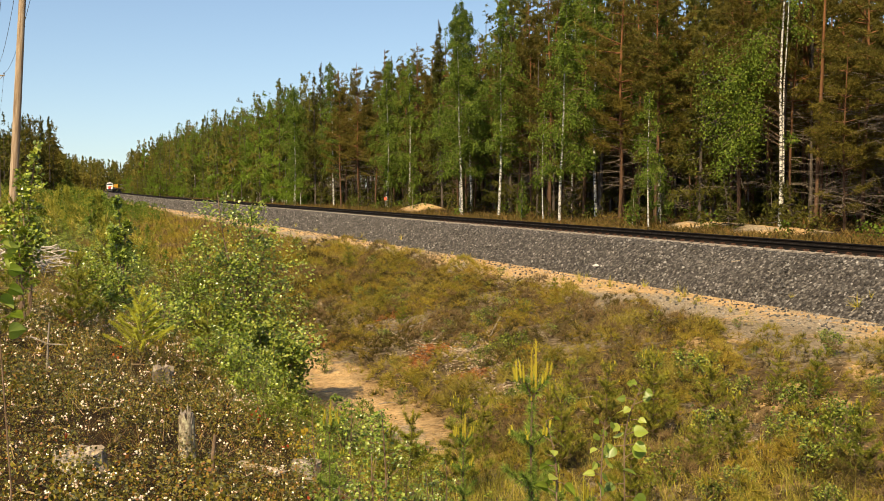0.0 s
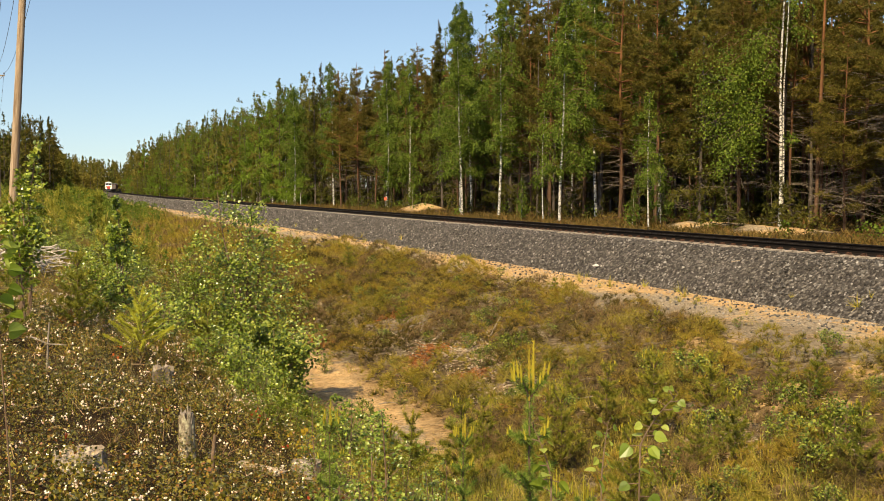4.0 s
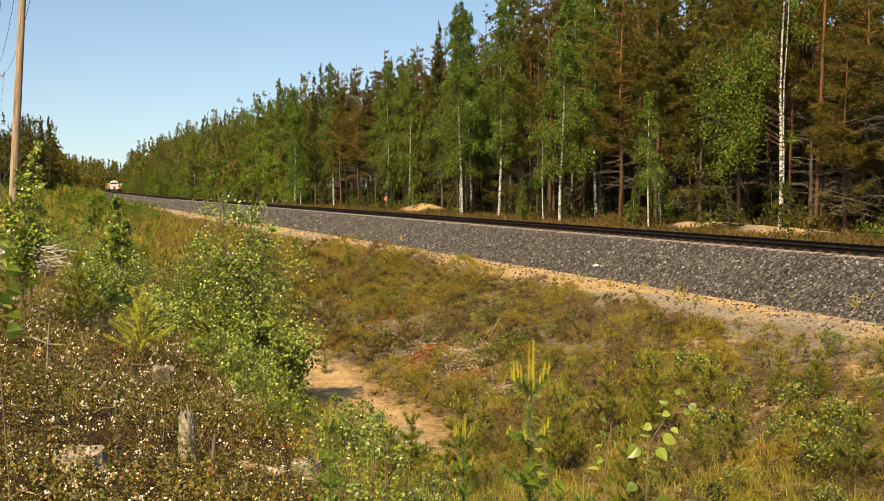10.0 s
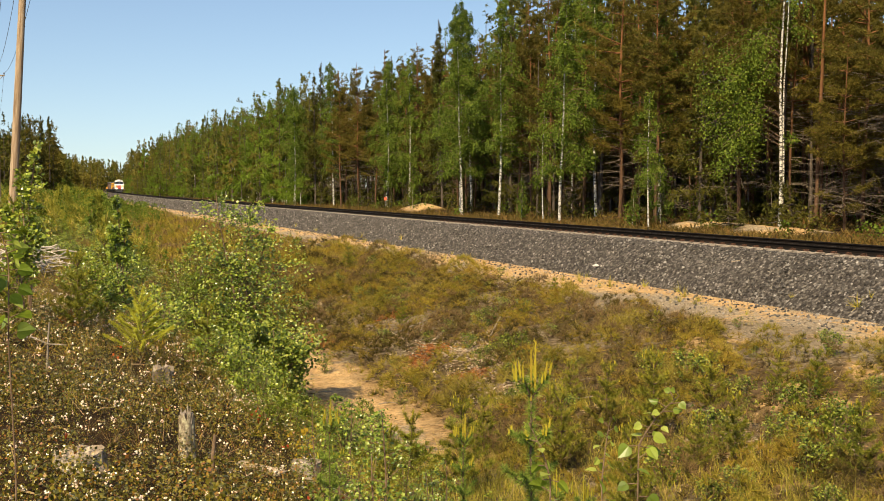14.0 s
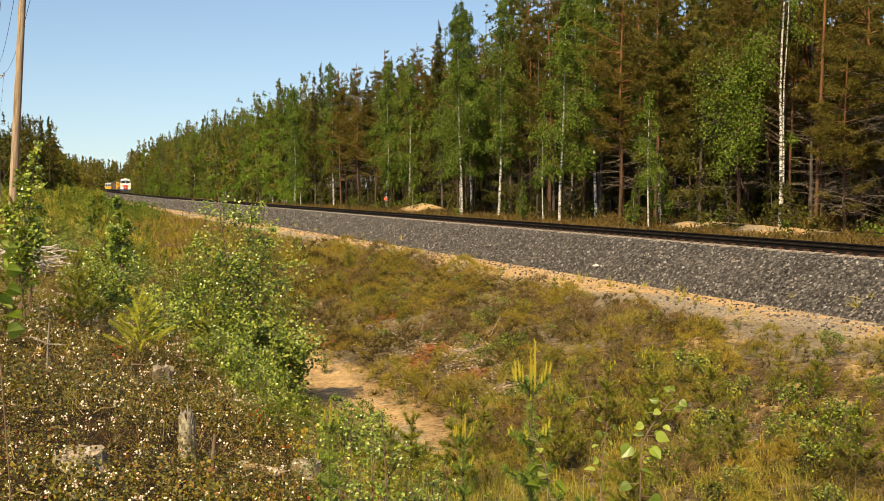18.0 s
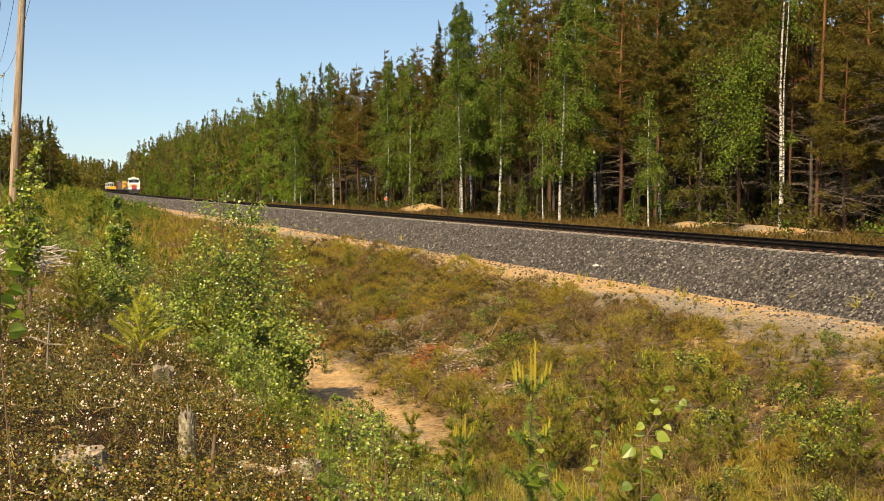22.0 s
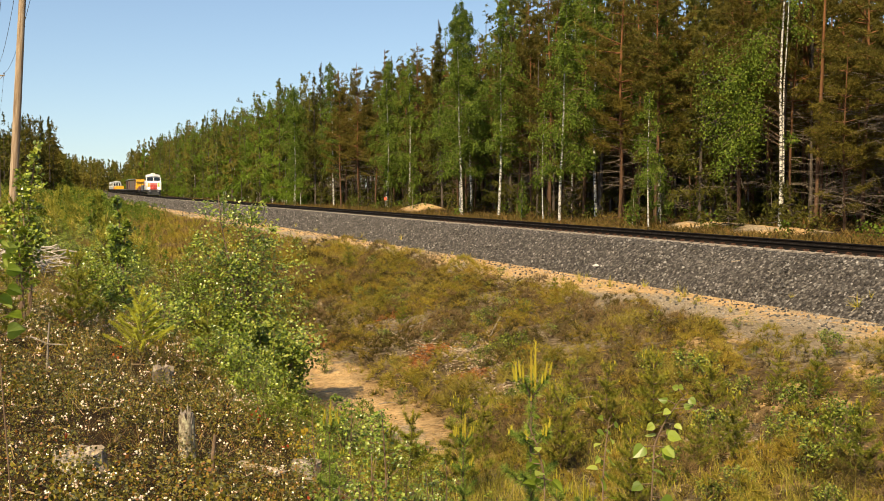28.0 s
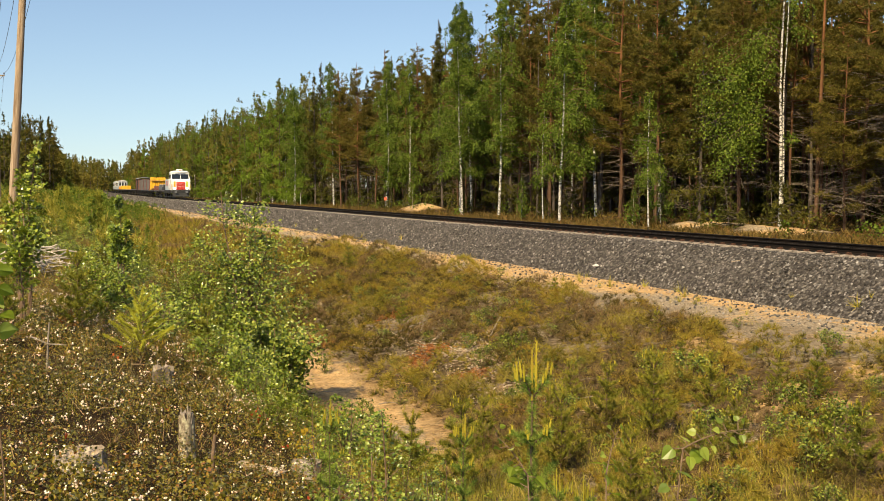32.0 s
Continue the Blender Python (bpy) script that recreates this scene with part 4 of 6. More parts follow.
def heath():
    """Mounds of heather: green, brown and mixed patches."""
    rng = np.random.default_rng(51)
    g = Geo()
    fine, coarse = tuft(rng, 32, .22, .0085, .6), tuft(rng, 22, .25, .022, .55)
    for (tv, tf), s0, s1, q_range, n, bias in ((fine, -91, -44, (5.2, 14.4), 1500, 1.15), (coarse, -52, 40, (4.9, 14.4), 5600, 1.3), (coarse, 40, 170, (4.4, 14.4), 2500, 1.3),
                                               (fine, -96, -60, (15.2, 24), 5500, 1.3), (coarse, -60, 60, (15.2, 24), 3500, 1.3), (coarse, -96, 150, (24, 60), 1800, 1.5)):
        s, q, p = cover(rng, n, (s0, s1), q_range, bias)
        berry = (s < -79) & (q > 18.2) & (q < 22.5) & (rng.random(len(s)) < .9)
        bare = (wave(s * 1.1 + 8, q * 1.6) < -.3) & (rng.random(len(s)) < .7) & (q < 14)
        keep = ~berry & ~bare & (sand_amount(s, q) < rng.uniform(.2, .6, len(s))) & (worn(s, q) < rng.uniform(.15, .9, len(s)))
        s, q, p = s[keep], q[keep], p[keep]
        patch = wave(s * .8 + 3, q * 1.1) + rng.normal(0, .25, len(s))
        tall = rng.uniform(.55, 1.35, len(p)) * (1 + .35 * wave(s * 1.5, q * 1.9 + 1)) * np.interp(q, [5.0, 7], [.45, 1])
        up = np.array([0, 0, 1.0]) + rng.normal(0, .3, p.shape)
        fr = axes(up, rng, reach_scale(p) * tall)
        for mi, pick in ((0, (patch > -.15) & (patch < .25)), (1, patch <= -.15), (2, patch >= .25)):
            g.scatter(tv, tf, fr[pick], p[pick], mi)
    # separate rounded mounds on the near part of the bank
    tv, tf = tuft(rng, 26, .17, .0078, .42)
    s, q, p = cover(rng, 1900, (-91, -38), (5.6, 14.2), 1.2)
    for c, sv, qv in zip(p, s, q):
        if float(sand_amount(sv, qv)) > .5 or float(worn(sv, qv)) > rng.uniform(.2, .9):
            continue
        r = (.13 + .46 * rng.random() ** 2) * float(reach_scale(c[None])[0]) * 1.1
        m = int(6 + 70 * r * r)
        a, rr = rng.uniform(0, 6.3, m), np.sqrt(rng.random(m))
        off = np.stack([np.cos(a) * rr, np.sin(a) * rr, 0 * rr], -1)
        pp = c + off * r
        pp[:, 2] = ground_z(pp[:, 0], pp[:, 1]) + (1 - rr ** 2) * r * .85
        kind = float(wave(sv * .8 + 3, qv * 1.1)) + rng.normal(0, .35)
        g.scatter(tv, tf, axes(off * .9 + np.array([0, 0, .8]) + rng.normal(0, .2, pp.shape), rng, rng.uniform(.6, 1.2, m) * (.6 + r)), pp, 1 if kind < -.4 else 3 if kind < -.1 else 0 if kind < .2 else 2 if kind < .6 else 4)
    return g


def grass():
    rng = np.random.default_rng(52)
    g = Geo()
    k = 16
    d = unit(np.stack([rng.normal(0, .42, k), np.ones(k), rng.normal(0, .42, k)], -1))
    fr = axes(d, rng, .33 * rng.uniform(.4, 1.2, k), .02)
    tv = (np.einsum("nij,kj->nki", fr, BLADE_V) + (rng.normal(0, .06, (k, 1, 3)) * [1, 0, 1])).reshape(-1, 3)
    tf = np.arange(3 * k).reshape(-1, 3)
    for q_range, n in (((4.2, 14.8), 3600), ((15.0, 24), 9000), ((24, 60), 1600)):
        s, q, p = cover(rng, n, (-96.5, 150), q_range, 1.5)
        berry = (s < -79) & (q > 18.2) & (q < 22.5) & (rng.random(len(s)) < .88)
        keep = ~berry & (sand_amount(s, q) < rng.uniform(.1, .75, len(s))) & (wave(s * .7, q * .9 + 5) > rng.uniform(-.8, .5, len(s)))
        p = p[keep]
        up = np.array([0, 0, 1.0]) + rng.normal(0, .18, p.shape)
        g.scatter(tv, tf, axes(up, rng, reach_scale(p) * rng.uniform(.5, 1.3, len(p))), p)
    # taller light grass in the near end of the ditch and on the bank beside it
    s, q, p = cover(rng, 3000, (-91, -77), (10.5, 18.2), 1.0)
    p = p[(sand_amount(s, q) < .45) & (wave(s * 1.3, q * 1.1 + 3) > -.25)]
    g.scatter(tv, tf, axes(np.array([0, 0, 1.0]) + rng.normal(0, .15, p.shape), rng, rng.uniform(.7, 1.6, len(p))), p)
    return g


def litter():
    """Dead twigs, bark and bleached straw lying on the ground."""
    rng = np.random.default_rng(53)
    g = Geo()
    s, q, p = cover(rng, 26000, (-93, 30), (5, 23), 1.9)
    keep = (sand_amount(s, q) < .6) & ((q < 17.6) | (s > -77) | (rng.random(len(s)) < .15)) & ((q > 15) | (wave(s * .5, q * .8 + 2) > -.1))
    p = p[keep] + [0, 0, .03]
    fl = rng.normal(0, 1, p.shape) * [1, 1, .25]
    g.scatter(BLADE_V, BLADE_F, axes(fl, rng, reach_scale(p) * rng.uniform(.06, .3, len(p)), .12), p, 0)
    # grey-pink wood chips and pebbles on worn spots of the slope
    for sv, qv, r in WORN:
        m = 620
        c = np.array(spot(sv, qv))
        pp = c + rng.normal(0, .6, (m, 3)) * [r, r, 0]
        pp[:, 2] = ground_z(pp[:, 0], pp[:, 1]) + .02
        g.scatter(DIAMOND_V, DIAMOND_F, axes(rng.normal(0, 1, (m, 3)) * [1, 1, .2], rng, rng.uniform(.03, .12, m), .5), pp, 2)
    s, q, p = cover(rng, 9000, (-90, -30), (6.5, 13.2), 1.3)
    p = p[wave(s * .9 + 6, q * 1.2) > .05] + [0, 0, .02]
    g.scatter(DIAMOND_V, DIAMOND_F, axes(rng.normal(0, 1, p.shape) * [1, 1, .25], rng, rng.uniform(.03, .11, len(p)), .5), p, 2)
    # small pebbles and gravel on the shoulder
    s, q, p = cover(rng, 9000, (-92, -20), (2.7, 6.3), 1.5)
    p = p + [0, 0, .01]
    g.scatter(DIAMOND_V, DIAMOND_F, axes(rng.normal(0, 1, p.shape) * [1, 1, .35], rng, rng.uniform(.02, .065, len(p)) * np.interp(np.hypot(p[:, 0], p[:, 1]), [25, 80], [1, 2]), .8), p, 2)
    # rust-brown old cuttings in heaps along the foot of the slope
    for sv, qv, r in ((-67.0, 13.0, .6), (-71.2, 11.9, .45), (-70.5, 11.3, .5), (-64.2, 10.6, .5), (-77.9, 11.9, .4), (-74.4, 11.7, .45), (-65.9, 13.3, .6), (-72.4, 12.4, .5), (-81.0, 20.7, .12)):
        m = 260
        c = np.array(spot(sv, qv))
        pp = c + rng.normal(0, .5, (m, 3)) * [r, r, 0]
        pp[:, 2] = ground_z(pp[:, 0], pp[:, 1]) + rng.random(m) * .14
        g.scatter(BLADE_V, BLADE_F, axes(rng.normal(0, 1, (m, 3)) * [1, 1, .4], rng, rng.uniform(.08, .22, m), .13), pp, 1)
    return g


def lingonberry():
    rng = np.random.default_rng(54)
    g = Geo()
    k = 32
    up = rng.random(k) ** .8
    d = rng.normal(0, .8, (k, 3)) + [0, .25, 0]
    sprig = np.einsum("nij,kj->nki", axes(d, rng, rng.uniform(.05, .1, k), 1.15), DIAMOND_V) + np.stack([rng.normal(0, .16, k), up, rng.normal(0, .16, k)], -1)[:, None]
    sprig_f = (DIAMOND_F[None] + (np.arange(k) * 4)[:, None, None]).reshape(-1, 3)
    s, q, p = cover(rng, 11500, (-95.5, -75), (18.0, 22.8), 1.2)
    keep = (wave(s * 1.9, q * 2.3) > rng.uniform(-1.5, .05, len(s))) & (rng.random(len(s)) < np.interp(s, [-82, -75], [1, .35]))
    p, tall = p[keep], .74 + .62 * wave(p[keep][:, 0] * 3.3, p[keep][:, 1] * 3.1)
    g.scatter(sprig.reshape(-1, 3), sprig_f, axes(np.array([0, 0, 1.0]) + rng.normal(0, .35, p.shape), rng, rng.uniform(.19, .34, len(p)) * tall), p, 0)
    # flower clusters on top
    s, q, p = cover(rng, 1500, (-95, -78), (18.3, 22.2), 1.25)
    keep = wave(s * 1.1 + 2, q * 1.4) > rng.uniform(-1.0, .5, len(s))
    p = p[keep]
    p[:, 2] += .13 + rng.random(len(p)) * .11
    for _ in range(4):
        pp = p + rng.normal(0, .012, p.shape)
        g.scatter(ROCK_V, ROCK_F, axes(ball(rng, len(pp)), rng, rng.uniform(.005, .013, len(pp))), pp, 1)
    s, q, p = cover(rng, 13, (-94, -82), (18.3, 21.8), 1.2)
    for _ in range(4):
        pp = p + rng.normal(0, .03, p.shape) + [0, 0, .2]
        g.scatter(LEAF_V, LEAF_F, axes(ball(rng, len(pp)), rng, .036, 1.3), pp, 2)
    # bare stems
    s, q, p = cover(rng, 900, (-95, -78), (18.3, 22.2), 1.3)
    g.scatter(BLADE_V, BLADE_F, axes(rng.normal(0, .5, p.shape) + [0, 0, 1], rng, rng.uniform(.15, .3, len(p)), .03), p, 3)
    return g


L_CHIPS = leafy("grey_pink_chips", (0.22, 0.15, 0.11), (0.38, 0.28, 0.22), (0.55, 0.46, 0.39), (0.2, 0.12, 0.08), through_light=0.0, rough=0.9)
L_HEATH_DARK = leafy("dark_heather", (0.03, 0.022, 0.008), (0.085, 0.062, 0.014), (0.15, 0.115, 0.02), (0.12, 0.07, 0.03), through_light=0.1)
L_HEATH_STRAW = leafy("pale_dry_heath", (0.12, 0.085, 0.02), (0.34, 0.26, 0.05), (0.45, 0.35, 0.09), through_light=0.15)
single("heather", heath(), [L_HEATH, L_HEATH_BROWN, L_HEATH_GREEN, L_HEATH_DARK, L_HEATH_STRAW], "brown and green heather covering the slopes", "heather", "stuff")
single("grass", grass(), L_GRASS, "patchy green and straw-coloured grass on the slopes", "grass", "stuff")
single("litter", litter(), [L_LITTER, L_RUST, L_CHIPS], "dry twigs and rust-brown cuttings on the slope", "litter", "stuff")
single("lingonberry_cover", lingonberry(), [L_LINGON, L_FLOWER, L_RED, L_LITTER], "low glossy lingonberry shrubs with white-pink flowers", "shrubs", "stuff")


# ------------------------------------------------------------------ saplings and shrubs
def broadleaf(name, label, category, seed, h, spread, leaves, leaf, stems=1, mat=None, shape="cone", big=False, low=.1, group="", simple=False):
    """A young birch, alder or shrub: stems, twigs, leaves."""
    rng = np.random.default_rng(seed)
    root = thing(name, label, category, group)
    pos, way = [], []
    twigs = Geo()
    for st in range(stems):
        th = rng.uniform(0, 6.3)
        off = 0 if stems == 1 else spread * rng.uniform(.15, .6)
        hh = h * (1 if st == 0 else rng.uniform(.55, .95))
        z = np.linspace(0, hh, 7)
        line = np.stack([math.cos(th) * off * (z / hh) + .03 * np.sin(z * 3 + th), math.sin(th) * off * (z / hh) + .03 * np.cos(z * 2.6 + th), z], -1)
        part("stem", Geo().tube(line, .008 * h * (1 - z / hh * .85) + .002, 6), M_TWIG, root)
        nb = max(6, int(13 * hh))
        per = max(2, int(leaves / stems / nb))
        for zb in hh * (low + (1 - low) * np.sort(rng.random(nb))):
            r = zb / hh
            prof = (1.05 - r) if shape == "cone" else math.sin(min(1, max(.08, r * .85 + .12)) * math.pi)
            ln = spread * max(.12, prof) * rng.uniform(.5, 1.15)
            a = rng.uniform(0, 6.3)
            out = np.array([math.cos(a), math.sin(a), rng.uniform(.2, .8)])
            b = along(line, np.array([zb]))[0]
            e = b + out * ln
            twigs.tube([b, (b + e) / 2 + [0, 0, .05 * ln], e], [.004, .003, .0012], 3, 0, False)
            t = rng.uniform(.15, 1.08, per)
            p = b + (e - b) * t[:, None] + rng.normal(0, .12 * ln + .015, (per, 3))
            pos.append(p)
            way.append(out * .7 + rng.normal(0, .5, (per, 3)) + [0, 0, -.35])
    pos, way = np.concatenate(pos), np.concatenate(way)
    pos[:, 2] = np.maximum(pos[:, 2], .03)
    tagged(part("twig_work", twigs, M_TWIG, root), kind="stuff")
    tv, tf = (HEART_V, HEART_F) if big else (DIAMOND_V, DIAMOND_F) if simple else (LEAF_V, LEAF_F)
    fr = axes(way, rng, leaf * rng.uniform(.65, 1.25, len(pos)), 1.0 if big else 1.15, flat=np.array([0.1, -.6, .8]))
    tagged(part("foliage", Geo().scatter(tv, tf, fr, pos), mat or L_BIRCH_NEAR, root), kind="stuff")
    return root


def young_pine(seed, h, whorls, reach, needle, dense, candles=True, group="young pines on the bank", shoot=1.0):
    rng = np.random.default_rng(seed)
    root = thing("young_pine", "young green pine with upright yellow candles", "pine sapling", group)
    z = np.linspace(0, h * .9, 7)
    line = np.stack([.015 * np.sin(z * 3), .015 * np.cos(z * 2), z], -1)
    part("stem", Geo().tube(line, .006 * h * (1 - z / h * .8) + .003, 6), M_TWIG, root)
    wood, needles, tips = Geo(), Geo(), Geo()
    pos, way, cp, cd, cs = [], [], [], [], []
    nd = int(dense * h)
    zz = rng.uniform(.2 * h, h * .9, nd)
    pos.append(along(line, zz))
    a = rng.uniform(0, 6.3, nd)
    way.append(np.stack([np.cos(a), np.sin(a), np.full(nd, .7)], -1))
    cp.append(along(line, np.array([h * .9])))
    cd.append(np.array([[0, 0, 1.0]]))
    cs.append(np.array([2.0]))
    for w in range(whorls):
        zb = h * .9 * (w + 1) / (whorls + .001)
        ln = reach * (1.08 - .8 * (w + 1) / whorls)
        for k in range(5):
            a = k * 1.257 + rng.uniform(-.3, .3)
            b = along(line, np.array([zb]))[0]
            e = b + np.array([math.cos(a) * ln, math.sin(a) * ln, ln * rng.uniform(.45, .85) * (1 + 1.2 * (w >= whorls - 1))])
            wood.tube([b, (b + e) / 2 - [0, 0, .04 * ln], e], [.008, .006, .003], 4, 0, False)
            m = max(6, int(dense * ln * 1.6))
            t = rng.uniform(.2, 1, m)
            pos.append(b + (e - b) * t[:, None])
            way.append((e - b) / ln * .8 + rng.normal(0, .8, (m, 3)))
            if w < whorls - 2:
                continue
            cp.append(e[None])
            cd.append(np.array([[math.cos(a) * .12, math.sin(a) * .12, 1.0]]))
            cs.append(np.array([rng.uniform(.35, .9) * (1 if w == whorls - 1 else .45)]))
    pos, way = np.concatenate(pos), np.concatenate(way)
    tv, tf = tuft(rng, 10, needle, needle * .085, .5)
    needles.scatter(tv, tf, axes(way, rng, rng.uniform(.8, 1.2, len(pos))), pos)
    tagged(part("branch_work", wood, M_TWIG, root), kind="stuff")
    tagged(part("needles", needles, L_SAPLING_PINE, root), kind="stuff")
    if candles:
        cp, cd, cs = np.concatenate(cp), np.concatenate(cd), np.concatenate(cs) * shoot
        for p, d, c in zip(np.repeat(cp, 2, 0) + rng.normal(0, .016, (2 * len(cp), 3)), np.repeat(cd, 2, 0), np.repeat(cs, 2) * rng.uniform(.55, 1.05, 2 * len(cs))):
            e = p + unit(d) * c * .135
            tips.tube([p, (p + e) / 2, e], [.006, .0065, .003], 5, 0, True)
            m = int(60 * c)
            q = p + (e - p) * rng.uniform(.1, 1, m)[:, None]
            tips.scatter(BLADE_V, BLADE_F, axes(unit(d) + rng.normal(0, .35, (m, 3)), rng, rng.uniform(.02, .04, m), .13), q, 0)
        tagged(part("new_growth", tips, L_CANDLE, root, "yellow new shoots"), kind="stuff")
    return root


SWAY = []


def stand_at(ob, x, y, turn=0.0, scale=1.0, sink=.03):
    z = float(ground_z(x, y))
    ob.matrix_basis = pose(x, y, z - sink, 0, 0, turn) @ Matrix.Scale(scale, 4)
    return ob


def again(ob, x, y, turn=0.0, scale=1.0):
    z = float(ground_z(x, y))
    return copy_thing(ob, pose(x, y, z - .03, 0, 0, turn) @ Matrix.Scale(scale, 4))


BB = "young birches on the bank"
sap_a = stand_at(broadleaf("birch_sapling", "young birch with small bright leaves on the bank", "birch sapling", 61, 2.35, .6, 4000, .056, 3, group=BB), -5.9, 20.9, 0, .93)
sap_b = stand_at(broadleaf("birch_sapling", "bushy young birch with several thin stems", "birch sapling", 62, 2.75, .85, 9500, .042, 7, shape="round", group=BB), -3.95, 22.4, 0, 1.33)
sap_c = stand_at(broadleaf("willow_bush", "dense dark green leafy bush beside the sandy ditch", "bush", 63, 1.5, .7, 7500, .054, 7, mat=L_SHRUB, shape="round"), -2.85, 19.4, 0, 1.1)
again(sap_b, -5.0, 22.6, 100, .62)
again(sap_a, -5.0, 26, 200, .9)
sap_d = stand_at(broadleaf("birch_sapling", "young birch with small bright leaves on the bank", "birch sapling", 64, 2.6, .5, 1500, .064, 3, low=.42, group=BB), -6.0, 16.2)
again(sap_d, -5.6, 15.0, 120, .85)
sap_far = broadleaf("birch_sapling", "young birch in the clearing beside the railway", "birch sapling", 65, 2.4, .7, 1900, .068, 3, mat=L_BIRCH, group=BB, simple=True)
stand_at(sap_far, -16, 60)
low_birch = stand_at(broadleaf("birch_shrub", "low bushy birch shrub with small yellow-green leaves", "shrub", 60, .95, .55, 1700, .046, 6, shape="round", group="low shrubs on the bank", simple=True), -4.6, 18.2)
rng = np.random.default_rng(66)
for i in range(64):
    sv, qv = -86 + 46 * rng.random() ** 1.1, rng.uniform(15.9, 21.5)
    x, y = to_xy(sv, qv)
    if (sv < -80 and qv > 18.6) or math.hypot(x + 4.2, y - 15.3) < 1.7 or (-.385 < x / y < -.328 and y < 26):
        continue
    again(low_birch, x, y, rng.uniform(0, 360), min(rng.uniform(.5, 1.15), headroom((x, y, float(ground_z(x, y)))) / 1.0))
for i in range(80):
    sv = -62 + 240 * rng.random() ** .9
    qv = rng.uniform(14.5, 34) if i % 3 else rng.uniform(17, 22)
    if sv < -25 and qv < 17.5:
        continue
    x, y = to_xy(sv, qv)
    room = headroom((x, y, float(ground_z(x, y))))
    if room > .8:
        again(sap_far, x, y, rng.uniform(0, 360), min(rng.uniform(.6, 1.15), room / 2.5))
pine_small = young_pine(67, 1.1, 5, .4, .07, 90, shoot=.5)
stand_at(pine_small, -5.0, 15.4)
for x, y, t, k in ((3.53, 18.7, 15, 1.35), (.29, 16.6, 60, 1.3), (2.52, 22, 30, .8), (6.2, 20.6, 75, .7), (4.47, 17.1, 110, 1.0), (2.9, 19.6, 140, 1.1), (1.9, 17.9, 0, 1.2), (5.2, 27.2, 35, .6), (-4.2, 50.5, 0, 1.0), (3.5, 34.8, 50, .6), (4.8, 19.9, 160, 1.0), (.72, 19.4, 190, .9), (-.43, 15.6, 90, 1.0), (-3.6, 17.2, 40, .9), (-5.2, 13.4, 100, .8), (-7.5, 25, 0, 1.1), (2.6, 15.4, 10, 1.15), (3.9, 17.0, 70, .8), (-0.6, 12.6, 90, .8), (5.9, 15.7, 20, 1.0), (6.7, 20, 120, .8),
                   (-5.0, 36, 30, .9), (-1.2, 34, 80, .7), (7.2, 17, 50, .7), (-9.0, 24, 10, 1.2), (4.8, 22.5, 60, .7), (-12.5, 33, 40, 1.4), (2.0, 20.5, 190, .8), (-2.1, 38, 10, .7), (3.4, 13.2, 100, .8)):
    again(pine_small, x, y, t, k)
yellow_spruce = young_pine(68, .95, 6, .55, .045, 190, candles=False)
yellow_spruce.name = "young_spruce"
tagged(yellow_spruce, "low bushy spruce with bright yellow-green new shoots", "spruce sapling", "young spruces")
for c in yellow_spruce.children:
    if c.name.startswith("needles"):
        c.data.materials[0] = L_YELLOW_SPRUCE
stand_at(yellow_spruce, -4.02, 14.9, 0, .92)
again(low_birch, -3.3, 16.6, 40, .85)
again(low_birch, -2.6, 16.2, 160, .7)
for x, y, t, k in ((.22, 11.6, 20, .5), (.05, 12.4, 90, .55), (.5, 10.9, 200, .45), (.7, 9.9, 300, .5), (-.25, 13.2, 10, .45)):
    again(low_birch, x, y, t, k)
shrub = stand_at(broadleaf("leafy_shrub", "small leafy green shrub on the sandy shoulder", "shrub", 69, .55, .26, 560, .036, 5, mat=L_SHRUB, shape="round", group="small shrubs on the slope"), 7.9, 22.7)
rng = np.random.default_rng(70)
